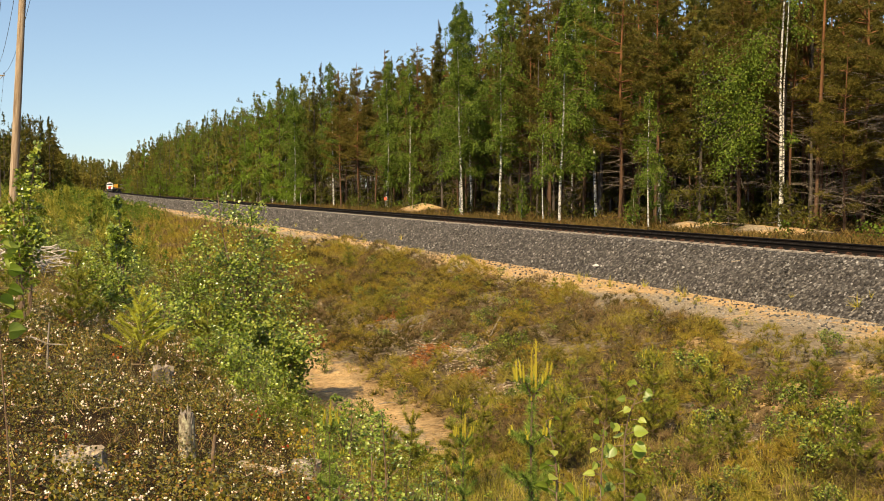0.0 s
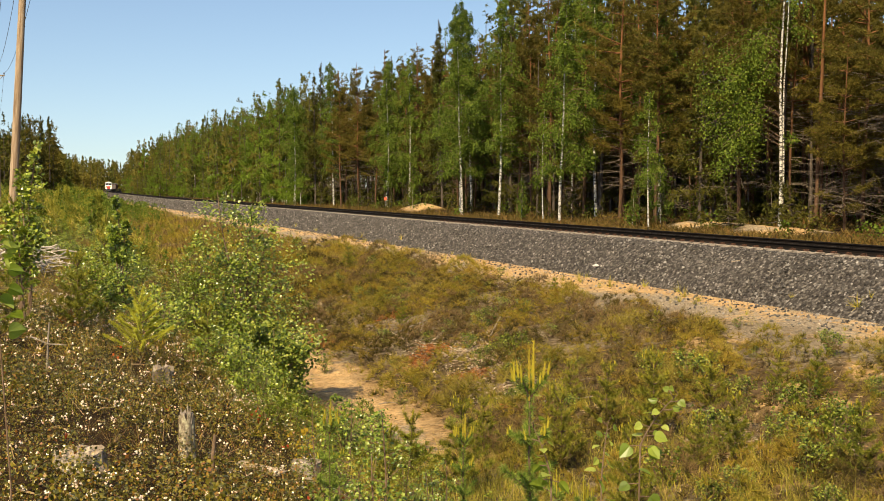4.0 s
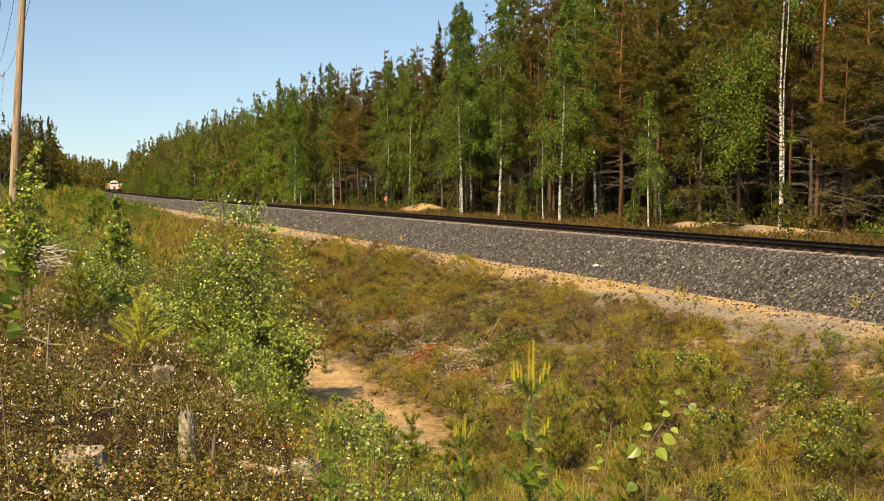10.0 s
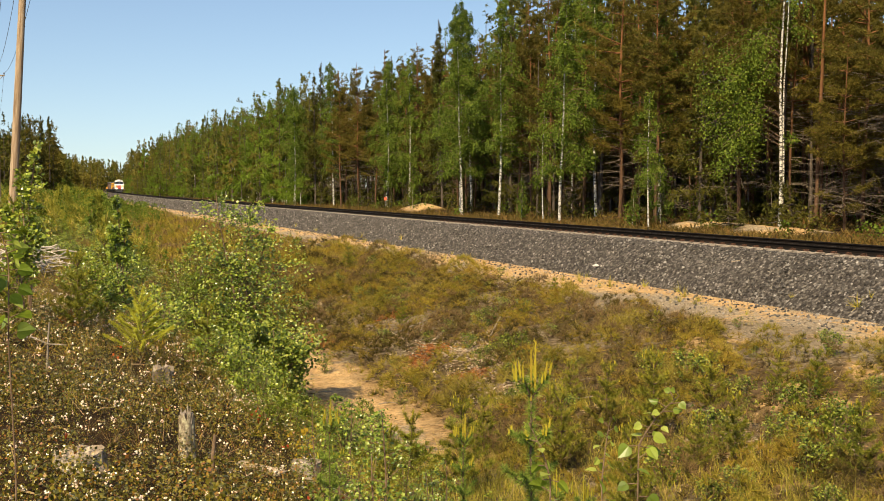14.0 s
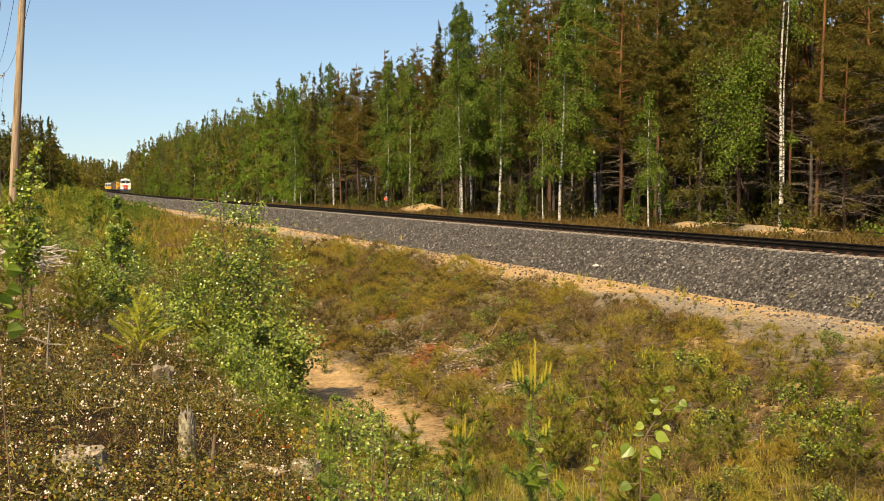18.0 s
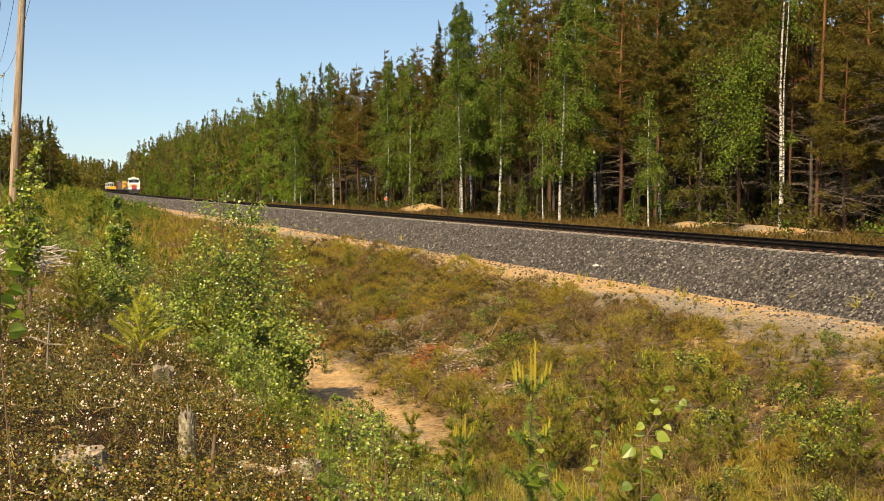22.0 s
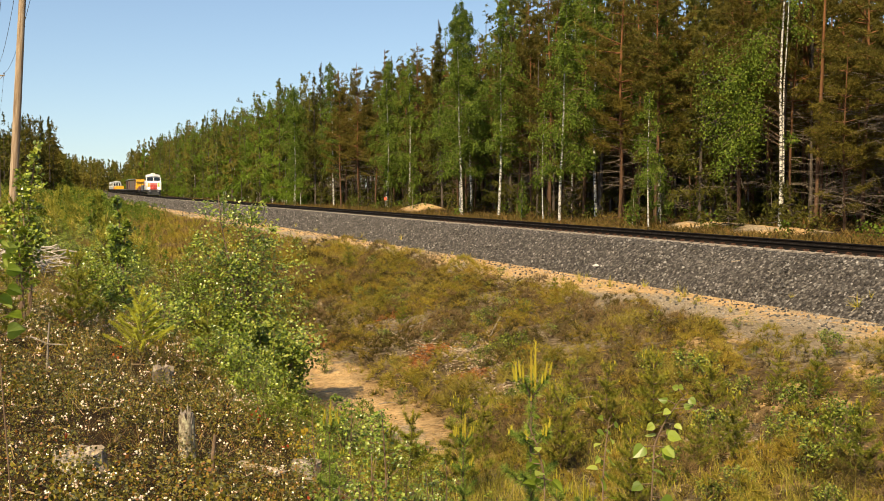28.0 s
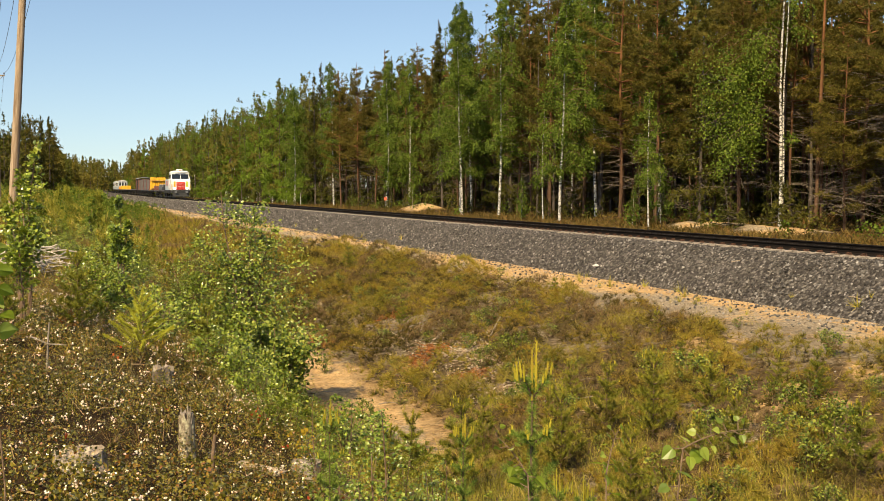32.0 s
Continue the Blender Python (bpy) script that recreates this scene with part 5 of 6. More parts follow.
for x, y, k in ((1.79, 27.1, 1.3), (1.95, 27.4, 1.1), (1.13, 31.5, 1.2), (5.5, 17.4, 1.1), (5.3, 16.0, 1.2), (4.65, 17.8, 1.0), (-2.9, 39.9, 1.2), (-1.36, 36.6, 1.1), (-1.25, 20.6, 1.2), (4.3, 30, .7), (2.4, 33, .9), (1.4, 27.5, 1.0), (1.0, 36.5, .8), (-1.2, 44, .8), (-2.5, 40, 1.2), (6.0, 20.2, .8), (5.2, 17.6, 1.0), (5.8, 16.4, .9), (4.2, 15.8, .9), (5.0, 14.4, 1.0), (8.2, 24.0, .6), (3.0, 24.4, .8), (7.0, 26.6, .5), (6.6, 23.6, .5),
                (-.9, 24.2, .7), (.2, 21.6, .5), (-1.6, 22.6, .8), (-3.0, 28.6, .9), (8.6, 21.8, .6), (-6.2, 52, 1.2), (-9, 60, 1.3), (5.6, 29, .55), (2.2, 42, .7), (3.6, 20, .7), (4.9, 19.2, .6), (6.6, 15.2, .9), (1.0, 26.6, 1.1), (1.6, 28.4, .9), (-2.9, 40.2, 1.1), (-1.3, 38.6, 1.0), (5.1, 22.4, .8), (6.2, 19.6, 1.0), (4.4, 18.6, .9), (-4.6, 39, 1.2), (4.6, 24.6, .7), (6.3, 18, 1.1), (-.4, 31, .7), (2.9, 29.4, .6), (-4.2, 46, 1.1), (-3.1, 50, 1.2), (.8, 33.5, .6), (7.6, 19.4, .8), (-6.6, 47, 1.2), (4.25, 22.4, 1.3), (4.9, 21.8, 1.4), (5.9, 18.5, 1.5), (5.9, 16.7, 1.5), (4.35, 18, 1.3), (6.4, 17.6, 1.2), (5.4, 20, 1.2), (3.3, 16.6, 1.2), (-8.5, 66, 1.4), (-11.5, 72, 1.5)):
    again(shrub, x, y, rng.uniform(0, 360), k)

rng = np.random.default_rng(74)
for i in range(45):
    x, y = to_xy(-87 + 50 * rng.random() ** 1.2, rng.uniform(6.6, 12.8))
    again(shrub, x, y, rng.uniform(0, 360), rng.uniform(.45, 1.0))

# close plants that rise in front of the viewer
near_pine = stand_at(young_pine(71, 2.0, 7, .3, .045, 190, group="young pines close by"), .50, 6.2, 15)
for x, y, t, k in ((.74, 7.2, 130, .7), (.16, 8.2, 20, .72), (.98, 7.6, 220, .72), (-.64, 6.3, 70, .6)):
    again(near_pine, x, y, t, k)
for c in near_pine.children:
    if c.name.startswith("needles"):
        c.data.materials[0] = leafy("fresh_pine_needles", (0.08, 0.14, 0.024), (0.19, 0.27, 0.045), (0.36, 0.42, 0.1), through_light=0.25)
stand_at(broadleaf("yellow_leaved_shrub", "small shrub with bright yellow leaves on the near bank", "shrub", 79, .4, .2, 90, .05, 3, mat=L_YELLOW, shape="round"), -1.5, 12.1)
near_bush = stand_at(broadleaf("birch_sapling", "leafy young birch low on the near bank", "birch sapling", 72, 1.6, .42, 1150, .034, 4, shape="round", group="young birches close by"), -.42, 7.6, 0, .8)
again(near_bush, -.75, 8.6, 60, .9)
again(near_bush, .35, 8.8, 160, .8)
again(near_bush, -1.1, 9.8, 220, .75)
again(near_bush, 1.7, 7.6, 20, .72)
for x, y, t, k in ((.0, 10.2, 30, .8), (-.35, 11.2, 120, .7), (.55, 10.4, 200, .75), (.3, 7.3, 280, .62), (-.1, 8.6, 320, .75)):
    again(near_bush, x, y, t, k)


def alder_leaves(rng, line, count, big, small, petiole=.035):
    """Broad leaves on short stalks along a stem, alternately to either side."""
    stalks, leaves = Geo(), Geo()
    z = np.linspace(line[0, 2], line[-1, 2], count)
    base = along(line, z)
    a = np.arange(count) * 2.4 + rng.normal(0, .4, count)
    out = np.stack([np.cos(a), np.sin(a) * .6, rng.uniform(-.1, .5, count)], -1)
    for b, o in zip(base, out):
        stalks.tube([b, b + o * petiole], [.002, .0014], 4, 0, False)
    size = np.linspace(big, small, count) * rng.uniform(.75, 1.15, count)
    leaves.scatter(HEART_V, HEART_F, axes(out + rng.normal(0, .35, out.shape) + [0, 0, -.45], rng, size, 1.0, flat=np.array([.2, -.8, .5])), base + out * petiole)
    return stalks, leaves


def alder_sapling(seed, h, knee, first, big):
    """A thin stem with broad leaves; its top part bends in the wind above the knee."""
    rng = np.random.default_rng(seed)
    root = thing("alder_sapling", "thin young alder with broad light green leaves", "alder sapling", "alder saplings close by")
    z = np.linspace(0, knee, 8)
    low = np.stack([.012 * np.sin(z * 5), .01 * np.cos(z * 4), z], -1)
    part("stem", Geo().tube(low, np.linspace(.0042, .0026, 8), 6), M_TWIG, root)
    stalks, leaves = alder_leaves(rng, low[first:], 13, big, big * .9)
    tagged(part("stalk_work", stalks, M_TWIG, root), kind="stuff")
    tagged(part("foliage", leaves, L_ALDER, root), kind="stuff")
    z = np.linspace(0, h - knee, 6)
    high = np.stack([.05 * (z / (h - knee)) ** 2, 0 * z, z], -1)
    top = part("stem_top", Geo().tube(high, np.linspace(.003, .0013, 6), 6), M_TWIG, root)
    top.location = low[-1]
    stalks, leaves = alder_leaves(rng, high, 13, big * .8, big * .4)
    tagged(part("stalk_work", stalks, M_TWIG, top), kind="stuff")
    tagged(part("foliage", leaves, L_ALDER, top), kind="stuff")
    return root


alder = stand_at(alder_sapling(73, 1.95, 1.75, 5, .054), .582, 3.6)
alder_low = again(alder, .50, 3.5, 70, .92)
alder_mid = again(alder, .36, 3.4, 130, .9)
alder_left = stand_at(alder_sapling(75, 1.91, 1.74, 6, .06), -1.50, 3.85, 200)

# how far the stem leans and its top bends, in degrees, as the wind freshens
BREEZE_T = [0, 2, 6, 10, 12, 14, 19, 21, 23, 25, 28, 30, 31, 32]
BREEZE_LEAN = [0, 1.3, 1.9, 2.4, 1.5, 1.7, 1.9, 1.5, 2.2, 3.1, 3.1, 4.1, 6.5, 6.4]
BREEZE_BEND = [2, 15, 25, 23, 20, 23, 19, 17, 20, 19, 14, 26, 40, 52]


def swaying(amount, gust, phase):
    """Slow leaning in the breeze, with a gust near the end."""
    def lean(t):
        g = gust * math.exp(-((t - 31.5) / 2.2) ** 2)
        return (amount * math.sin(1.1 * t + phase) + amount * .6 * math.sin(2.3 * t + 2 * phase) + g, amount * .5 * math.sin(.9 * t + 1 + phase))
    return lean


def breezy(values, share, phase):
    def lean(t):
        return (share * float(np.interp(t, BREEZE_T, values)) + .15 * math.sin(2.1 * t + phase), .2 * math.sin(1.3 * t + phase))
    return lean


for ob, share, phase in ((alder, 1.0, 0), (alder_low, .8, 1), (alder_mid, .7, 2)):
    SWAY.append((ob, ob.matrix_basis.copy(), breezy(BREEZE_LEAN, share, phase)))
    tip = [c for c in ob.children if c.name.startswith("stem_top")][0]
    SWAY.append((tip, tip.matrix_basis.copy(), breezy(BREEZE_BEND, share, phase + 1)))
for ob, amount, gust, phase in ((alder_left, .5, 1.4, 2), (near_pine, .15, .5, .5), (sap_a, .25, 1.2, 1), (sap_b, .25, 1.2, 2), (sap_c, .15, .5, 1.5)):
    SWAY.append((ob, ob.matrix_basis.copy(), swaying(amount, gust, phase)))


# ------------------------------------------------------------------ stumps, logs, sticks
def stump(label, x, y, r, h, mat_side, mat_top, seed, ragged=.1):
    rng = np.random.default_rng(seed)
    root = thing("tree_stump", label, "stump", "old stumps")
    k = 22
    a = np.linspace(0, 2 * np.pi, k, endpoint=False)
    wob = 1 + .08 * np.sin(3 * a + seed) + .05 * rng.normal(size=k)
    g, top = Geo(), Geo()
    rings = []
    for z, sc in ((-.15, 1.35), (.02, 1.18), (h * .4, 1.03), (h * .97, .97)):
        zz = np.full(k, z) + (rng.normal(0, ragged * .25, k) if z > h * .9 else 0)
        rings.append(np.stack([np.cos(a) * r * sc * wob, np.sin(a) * r * sc * wob, zz], -1))
    v = np.concatenate(rings)
    i = np.arange(3)[:, None] * k
    j = np.arange(k)[None]
    g.add(v, np.stack([i + j, i + (j + 1) % k, i + k + (j + 1) % k, i + k + j], -1).reshape(-1, 4))
    t = rings[-1] * [.98, .98, 1]
    inner = rings[-1] * [.5, .5, 1] + np.array([0, 0, .01])
    tv = np.concatenate([t, inner, [[0, 0, h * .97]]])
    jj = np.arange(k)
    top.add(tv, np.stack([jj, (jj + 1) % k, k + (jj + 1) % k, k + jj], -1))
    top.add(tv, np.stack([k + jj, k + (jj + 1) % k, np.full(k, 2 * k)], -1))
    part("bark", g, mat_side, root)
    part("cut_top", top, mat_top, root)
    for _ in range(3):
        b = rng.uniform(0, 6.3)
        part("splinter", Geo().tube([(math.cos(b) * r * .7, math.sin(b) * r * .7, h * .8), (math.cos(b) * r * .72, math.sin(b) * r * .72, h + ragged * rng.uniform(.5, 1.2))], [.02, .003], 4), mat_top, root)
    return stand_at(root, x, y, rng.uniform(0, 360))


stump("weathered grey cut stump with a split top", -2.6, 8.0, .18, .16, M_DEAD, M_BLEACHED, 1, .02)
stump("grey weathered stump among the shrubs", -3.37, 13.5, .13, .22, M_SPRUCE_BARK, M_DEAD, 2, .1)
stump("narrow lichen-covered stump, upright and broken", -2.15, 9.4, .062, .42, M_LICHEN, M_DEAD, 3, .06)
stump("grey stump end half hidden in low shrubs", -1.32, 10.9, .15, .2, M_DEAD, M_DEAD, 4, .05)


def stick(name, label, pts, r, mat, category="stick", group=""):
    line = np.array([np.array([x, y, float(ground_z(x, y)) + z]) for x, y, z in pts])
    return single(name, Geo().tube(line, np.linspace(r, r * .6, len(line)), 7), mat, label, category, "", group, True)


rng = np.random.default_rng(89)
log = thing("log", "short bleached log lying among low shrubs", "log")
t = np.linspace(0, 1, 12)
line = np.stack([-1.86 + .42 * t, 10.0 - .06 * t, -.80 + .02 * np.sin(t * 5) - .02 * t], -1)
line[:, 2] += float(ground_z(-1.66, 9.97)) + .85
part("trunk_piece", Geo().tube(line, .036 + .008 * np.sin(t * 9) + rng.normal(0, .003, 12), 11), M_BLEACHED, log)
part("knot", Geo().tube([line[4], line[4] + [0, -.03, .06]], [.016, .008], 6), M_DEAD, log)
part("split_end", Geo().tube([line[-1], line[-1] + [.06, 0, .015]], [.022, .004], 6), M_DEAD, log)
stick("broken_stake", "thin dark broken stake standing upright", [(-1.74, 8.5, 0), (-1.75, 8.5, .28), (-1.73, 8.5, .48)], .022, M_TWIG)
stick("dead_sapling", "pale dead stem with a cross twig", [(-4.23, 12.0, 0), (-4.22, 12.0, .3), (-4.20, 12.0, .52)], .014, M_DEAD)
stick("dead_twig", "pale grey twig lying across a dead stem", [(-4.40, 12.0, .33), (-4.21, 11.98, .29), (-4.02, 12.0, .31)], .008, M_DEAD)
rng = np.random.default_rng(90)
for i in range(46):
    sv, qv = -94 + 45 * rng.random() ** 1.2, rng.uniform(6.5, 21)
    x, y = to_xy(sv, qv)
    if math.hypot(x, y) < 6:
        continue
    a, ln = rng.uniform(0, 6.3), rng.uniform(.3, .9)
    stick("fallen_branch", "grey fallen branch lying on the slope", [(x, y, .05), (x + math.cos(a) * ln * .5, y + math.sin(a) * ln * .5, .09), (x + math.cos(a) * ln, y + math.sin(a) * ln, .05)], rng.uniform(.006, .014), M_DEAD, "branch", "fallen branches")
for x0, y0, x1, y1, r in ((-1.76, 32.1, -.5, 34.1, .035), (1.31, 30.3, 2.23, 35.2, .02), (-2.9, 31.6, -2.0, 30.8, .014), (.3, 27.6, .9, 29.2, .016), (2.1, 21.9, 3.0, 22.3, .016)):
    stick("fallen_branch", "long grey fallen branch lying on the slope", [(x0, y0, .1), (x0 * .6 + x1 * .4, y0 * .6 + y1 * .4, .13), (x1, y1, .08)], r, M_DEAD, "branch", "fallen branches")
# brushwood heap of bleached branches on the left bank
M_PALE = surface("bleached_brushwood", (0.34, 0.28, 0.22), (0.5, 0.43, 0.35), (0.66, 0.58, 0.49), 5, 45, 0.9)
heap = thing("brushwood_heap", "heap of bleached grey branches in the clearing", "brushwood")
rng = np.random.default_rng(91)
for i in range(120):
    c = np.array([-9.35 + rng.normal(0, .42), 25.0 + rng.normal(0, .6), 0])
    c[2] = float(ground_z(c[0], c[1])) + rng.random() * .6 + .05
    d = unit(rng.normal(0, 1, 3) * [1, 1, .3]) * rng.uniform(.25, .6)
    part("branch", Geo().tube([c - d, c + rng.normal(0, .03, 3), c + d], [.015, .013, .006], 5), M_PALE, heap)
rng = np.random.default_rng(92)
white = Geo().scatter(ROCK_V * [1.2, .8, .75], ROCK_F, np.eye(3)[None] * .11, np.array([[5.49, 40.2, -1.12]]))
single("white_stone", white, M_BOULDER, "pale boulder lying on the grey ballast", "stone")


# ------------------------------------------------------------------ power line
def power_pole(s, q, h, lean, label):
    root = thing("power_pole", label, "power pole", "poles of the power line")
    z = np.linspace(-1.0, h, 9)
    part("pole", Geo().tube(np.stack([z * 0, z * 0, z], -1), np.linspace(.135, .095, 9), 14), M_POLE, root, smooth=True)
    part("crossarm", slab_simple((1.1, .1, .1), (0, .12, h - .45)), M_POLE, root)
    for x in (-.5, 0, .5):
        zi = h - .4 if x else h
        i = part("insulator", Geo().tube([(x, .12 if x else 0, zi + b) for b in (0, .06, .07, .12, .13, .18)], [.025, .025, .055, .05, .06, .03], 10), M_PORCELAIN, root)
    part("brace", Geo().tube([(-.4, .1, h - .5), (0, .1, h - 1.0), (.4, .1, h - .5)], .018, 5), M_WIRE, root)
    x, y = to_xy(s, q)
    root.matrix_basis = pose(x, y, float(ground_z(x, y)), 0, lean, -math.degrees(-AZ) * -1)
    return root


def slab_simple(size, at):
    return Geo().box(at, size, 0, None, .01)


poles = [(-112, 21.9, 9.6, 0), (-63.2, 21.9, 9.4, 3.6), (-7.4, 23.97, 10.6, 0), (47, 26.3, 9.6, 0), (101, 28.6, 9.3, 0)]
built = [power_pole(*p, "tall weathered wooden power pole in the clearing") for p in poles]
bpy.context.view_layer.update()
for p, r in zip(built, built[1:]):
    for x in (-.5, 0, .5):
        ends_at = []
        for ob, spec in ((p, poles[built.index(p)]), (r, poles[built.index(r)])):
            ends_at.append(np.array(ob.matrix_world @ Vector((x, .12 if x else 0, (spec[2] - .4 if x else spec[2]) + .16))))
        t = np.linspace(0, 1, 14)
        line = ends_at[0] + (ends_at[1] - ends_at[0]) * t[:, None] - np.array([0, 0, 1]) * (.9 * 4 * t * (1 - t))[:, None]
        single("overhead_wire", Geo().tube(line, .011, 5), M_WIRE, "thin grey overhead wire between the poles", "wire", "", "wires of the power line")

# bleached snags in the clearing
for x, y, lean_x, lean_y, h in ((-30.0, 90, 4, -7, 2.9), (-29.5, 90.4, -3, 9, 2.7), (-30.6, 91, 0, 3, 2.2)):
    snag = thing("dead_snag", "bleached grey broken dead trunk in the clearing", "dead tree", "dead snags")
    part("trunk", Geo().tube([(0, 0, -.2), (.02, 0, h * .5), (0, .03, h * .9), (.03, .02, h)], [.09, .075, .05, .01], 8), M_DEAD, snag)
    part("broken_limb", Geo().tube([(0, 0, h * .7), (.3, -.1, h * .8)], [.03, .008], 5), M_DEAD, snag)
    snag.matrix_basis = pose(x, y, float(ground_z(x, y)), lean_x, lean_y, 0)


# weeds and pale sticks on the ballast
def weeds():
    rng = np.random.default_rng(95)
    g = Geo()
    tv, tf = tuft(rng, 26, .3, .014, .45)
    s = np.concatenate([-88 + 90 * rng.random(70), -89 + 16 * rng.random(14)])
    q = np.concatenate([rng.uniform(2.3, 4.4, 70), rng.uniform(1.4, 2.7, 14)])
    xy = to_xy(s, q)
    z = np.where(q < 2.9, np.interp(q, BALLAST_Q, BALLAST_Z), ground_z(xy[:, 0], xy[:, 1]))
    p = np.concatenate([xy, z[:, None]], 1)
    g.scatter(tv, tf, axes(np.array([0, 0, 1.0]) + rng.normal(0, .15, p.shape), rng, rng.uniform(.5, 1.5, len(p))), p)
    return g


single("ballast_weeds", weeds(), L_GRASS, "thin green weeds along the ballast foot", "weeds", "stuff")
for sv, qv, a, ln in ((-80.5, 1.9, .5, .55), (-83.5, 2.3, .4, .6), (-70, 1.5, .2, .4), (-76, 2.2, 2.2, .35)):
    p = to_xy(sv, qv)
    zq = float(np.interp(qv, BALLAST_Q, BALLAST_Z)) + .06
    d = np.array([math.cos(a), math.sin(a), .12]) * ln / 2
    c = np.array([p[0], p[1], zq])
    single("pale_stick", Geo().tube([c - d, c + [0, 0, .02], c + d], [.012, .012, .007], 6), M_BLEACHED, "pale dry stick lying on the ballast", "stick", "", "sticks on the ballast")

# small lineside marks
mark = thing("lineside_marker", "small white marker post beside the track", "marker post")
part("post", Geo().box((0, 0, .45), (.1, .1, .9), 0, None, .01), M_CONCRETE, mark)
part("plate", Geo().box((0, -.06, .75), (.42, .03, .3), 0, None, .005), M_CONCRETE, mark)
mark.matrix_basis = pose(*spot(132, -4.6))
sign = thing("warning_sign", "small red and white sign on a thin post", "sign")
part("post", Geo().tube([(0, 0, 0), (0, 0, 1.3)], .025, 6), M_WIRE, sign)
M_SIGN = surface("sign_red", (.6, .1, .04), (.75, .13, .05), (.8, .18, .08), 3, 20, .5)
part("plate", Geo().box((0, -.04, 1.2), (.3, .02, .3), 0, None, .005), M_SIGN, sign)
sign.matrix_basis = pose(*spot(16.8, -13.6))

# ------------------------------------------------------------------ train
def paint(name, c, rough=0.45, metal=0.0):
    return surface(name, tuple(x * .72 for x in c), c, tuple(min(1, x * 1.12) for x in c), 1.3, 22, rough, metal, 0.08)


P_WHITE, P_RED, P_YELLOW, P_GREEN = paint("white_paint", (.78, .77, .74)), paint("red_paint", (.6, .06, .04)), paint("yellow_paint", (.78, .42, .02)), paint("lime_paint", (.5, .58, .05))
P_BLACK, P_BROWN, P_GREY, P_ORANGE = paint("black_frame", (.02, .02, .02), .7), paint("brown_paint", (.17, .06, .04), .7), paint("grey_roof", (.3, .32, .34), .6), paint("orange_paint", (.7, .22, .03))
P_PALE = paint("pale_blue_grey_paint", (.4, .45, .48), .5)
P_SOOT = paint("sooty_grey", (.13, .115, .105), .7)
P_STEEL = paint("dull_steel", (.2, .2, .21), .5, .6)
P_GLASS, _nt, _b = material("dark_window_glass", 0.08)
_b.inputs["Base Color"].default_value = (.015, .02, .025, 1)
P_LAMP, _nt, _b = material("headlamp_glow", 0.2)
_b.inputs["Base Color"].default_value = (.9, .9, .85, 1)
_b.inputs["Emission Color"].default_value, _b.inputs["Emission Strength"].default_value = (1, .95, .8, 1), 6.0


def slab(size, at, bevel=.03, rot=None):
    return Geo().box(at, size, 0, rot, bevel)


def shaped(points, y0, y1, bevel=.0):
    """A side profile (x, z) drawn out from y0 to y1."""
    g = Geo()
    k = len(points)
    v = [(x, y0, z) for x, z in points] + [(x, y1, z) for x, z in points]
    g.add(v, [((i + 1) % k, i, k + i, k + (i + 1) % k) for i in range(k)])
    g.add(v, [list(range(k))])
    g.add(v, [[k + i for i in range(k)][::-1]])
    return g


def disc(x, y, z, r, w, axis="y", sides=18):
    d = Vector((0, w / 2, 0)) if axis == "y" else Vector((w / 2, 0, 0))
    c = Vector((x, y, z))
    return Geo().tube([tuple(c - d), tuple(c + d)], r, sides)


def running_gear(root, places):
    """Axles with wheels at x, and axle boxes."""
    for x in places:
        part("axle", Geo().tube([(x, -.8, .46), (x, .8, .46)], .08, 8), P_BLACK, root)
        for y in (-.78, .78):
            w = part("wheel", disc(x, y, .46, .46, .13), P_STEEL, root)
            part("hub", disc(x, y * 1.12, .46, .14, .08), P_BLACK, w)
            part("axle_box", slab((.34, .22, .36), (x, y * 1.3, .5)), P_BLACK, root)


def ends(root, x0, x1):
    for x, sgn in ((x0, 1), (x1, -1)):
        part("buffer_beam", slab((.16, 2.7, .42), (x - sgn * .1, 0, 1.02)), P_BLACK, root)
        for y in (-.88, .88):
            b = part("buffer", disc(x + sgn * .18, y, 1.05, .1, .42, "x", 12), P_STEEL, root)
            part("buffer_head", disc(x + sgn * .40, y, 1.05, .22, .06, "x", 16), P_STEEL, b)
        part("coupling_hook", Geo().tube([(x, 0, 1.0), (x + sgn * .25, 0, 1.0), (x + sgn * .33, 0, .92), (x + sgn * .27, 0, .86)], .045, 6), P_BLACK, root)


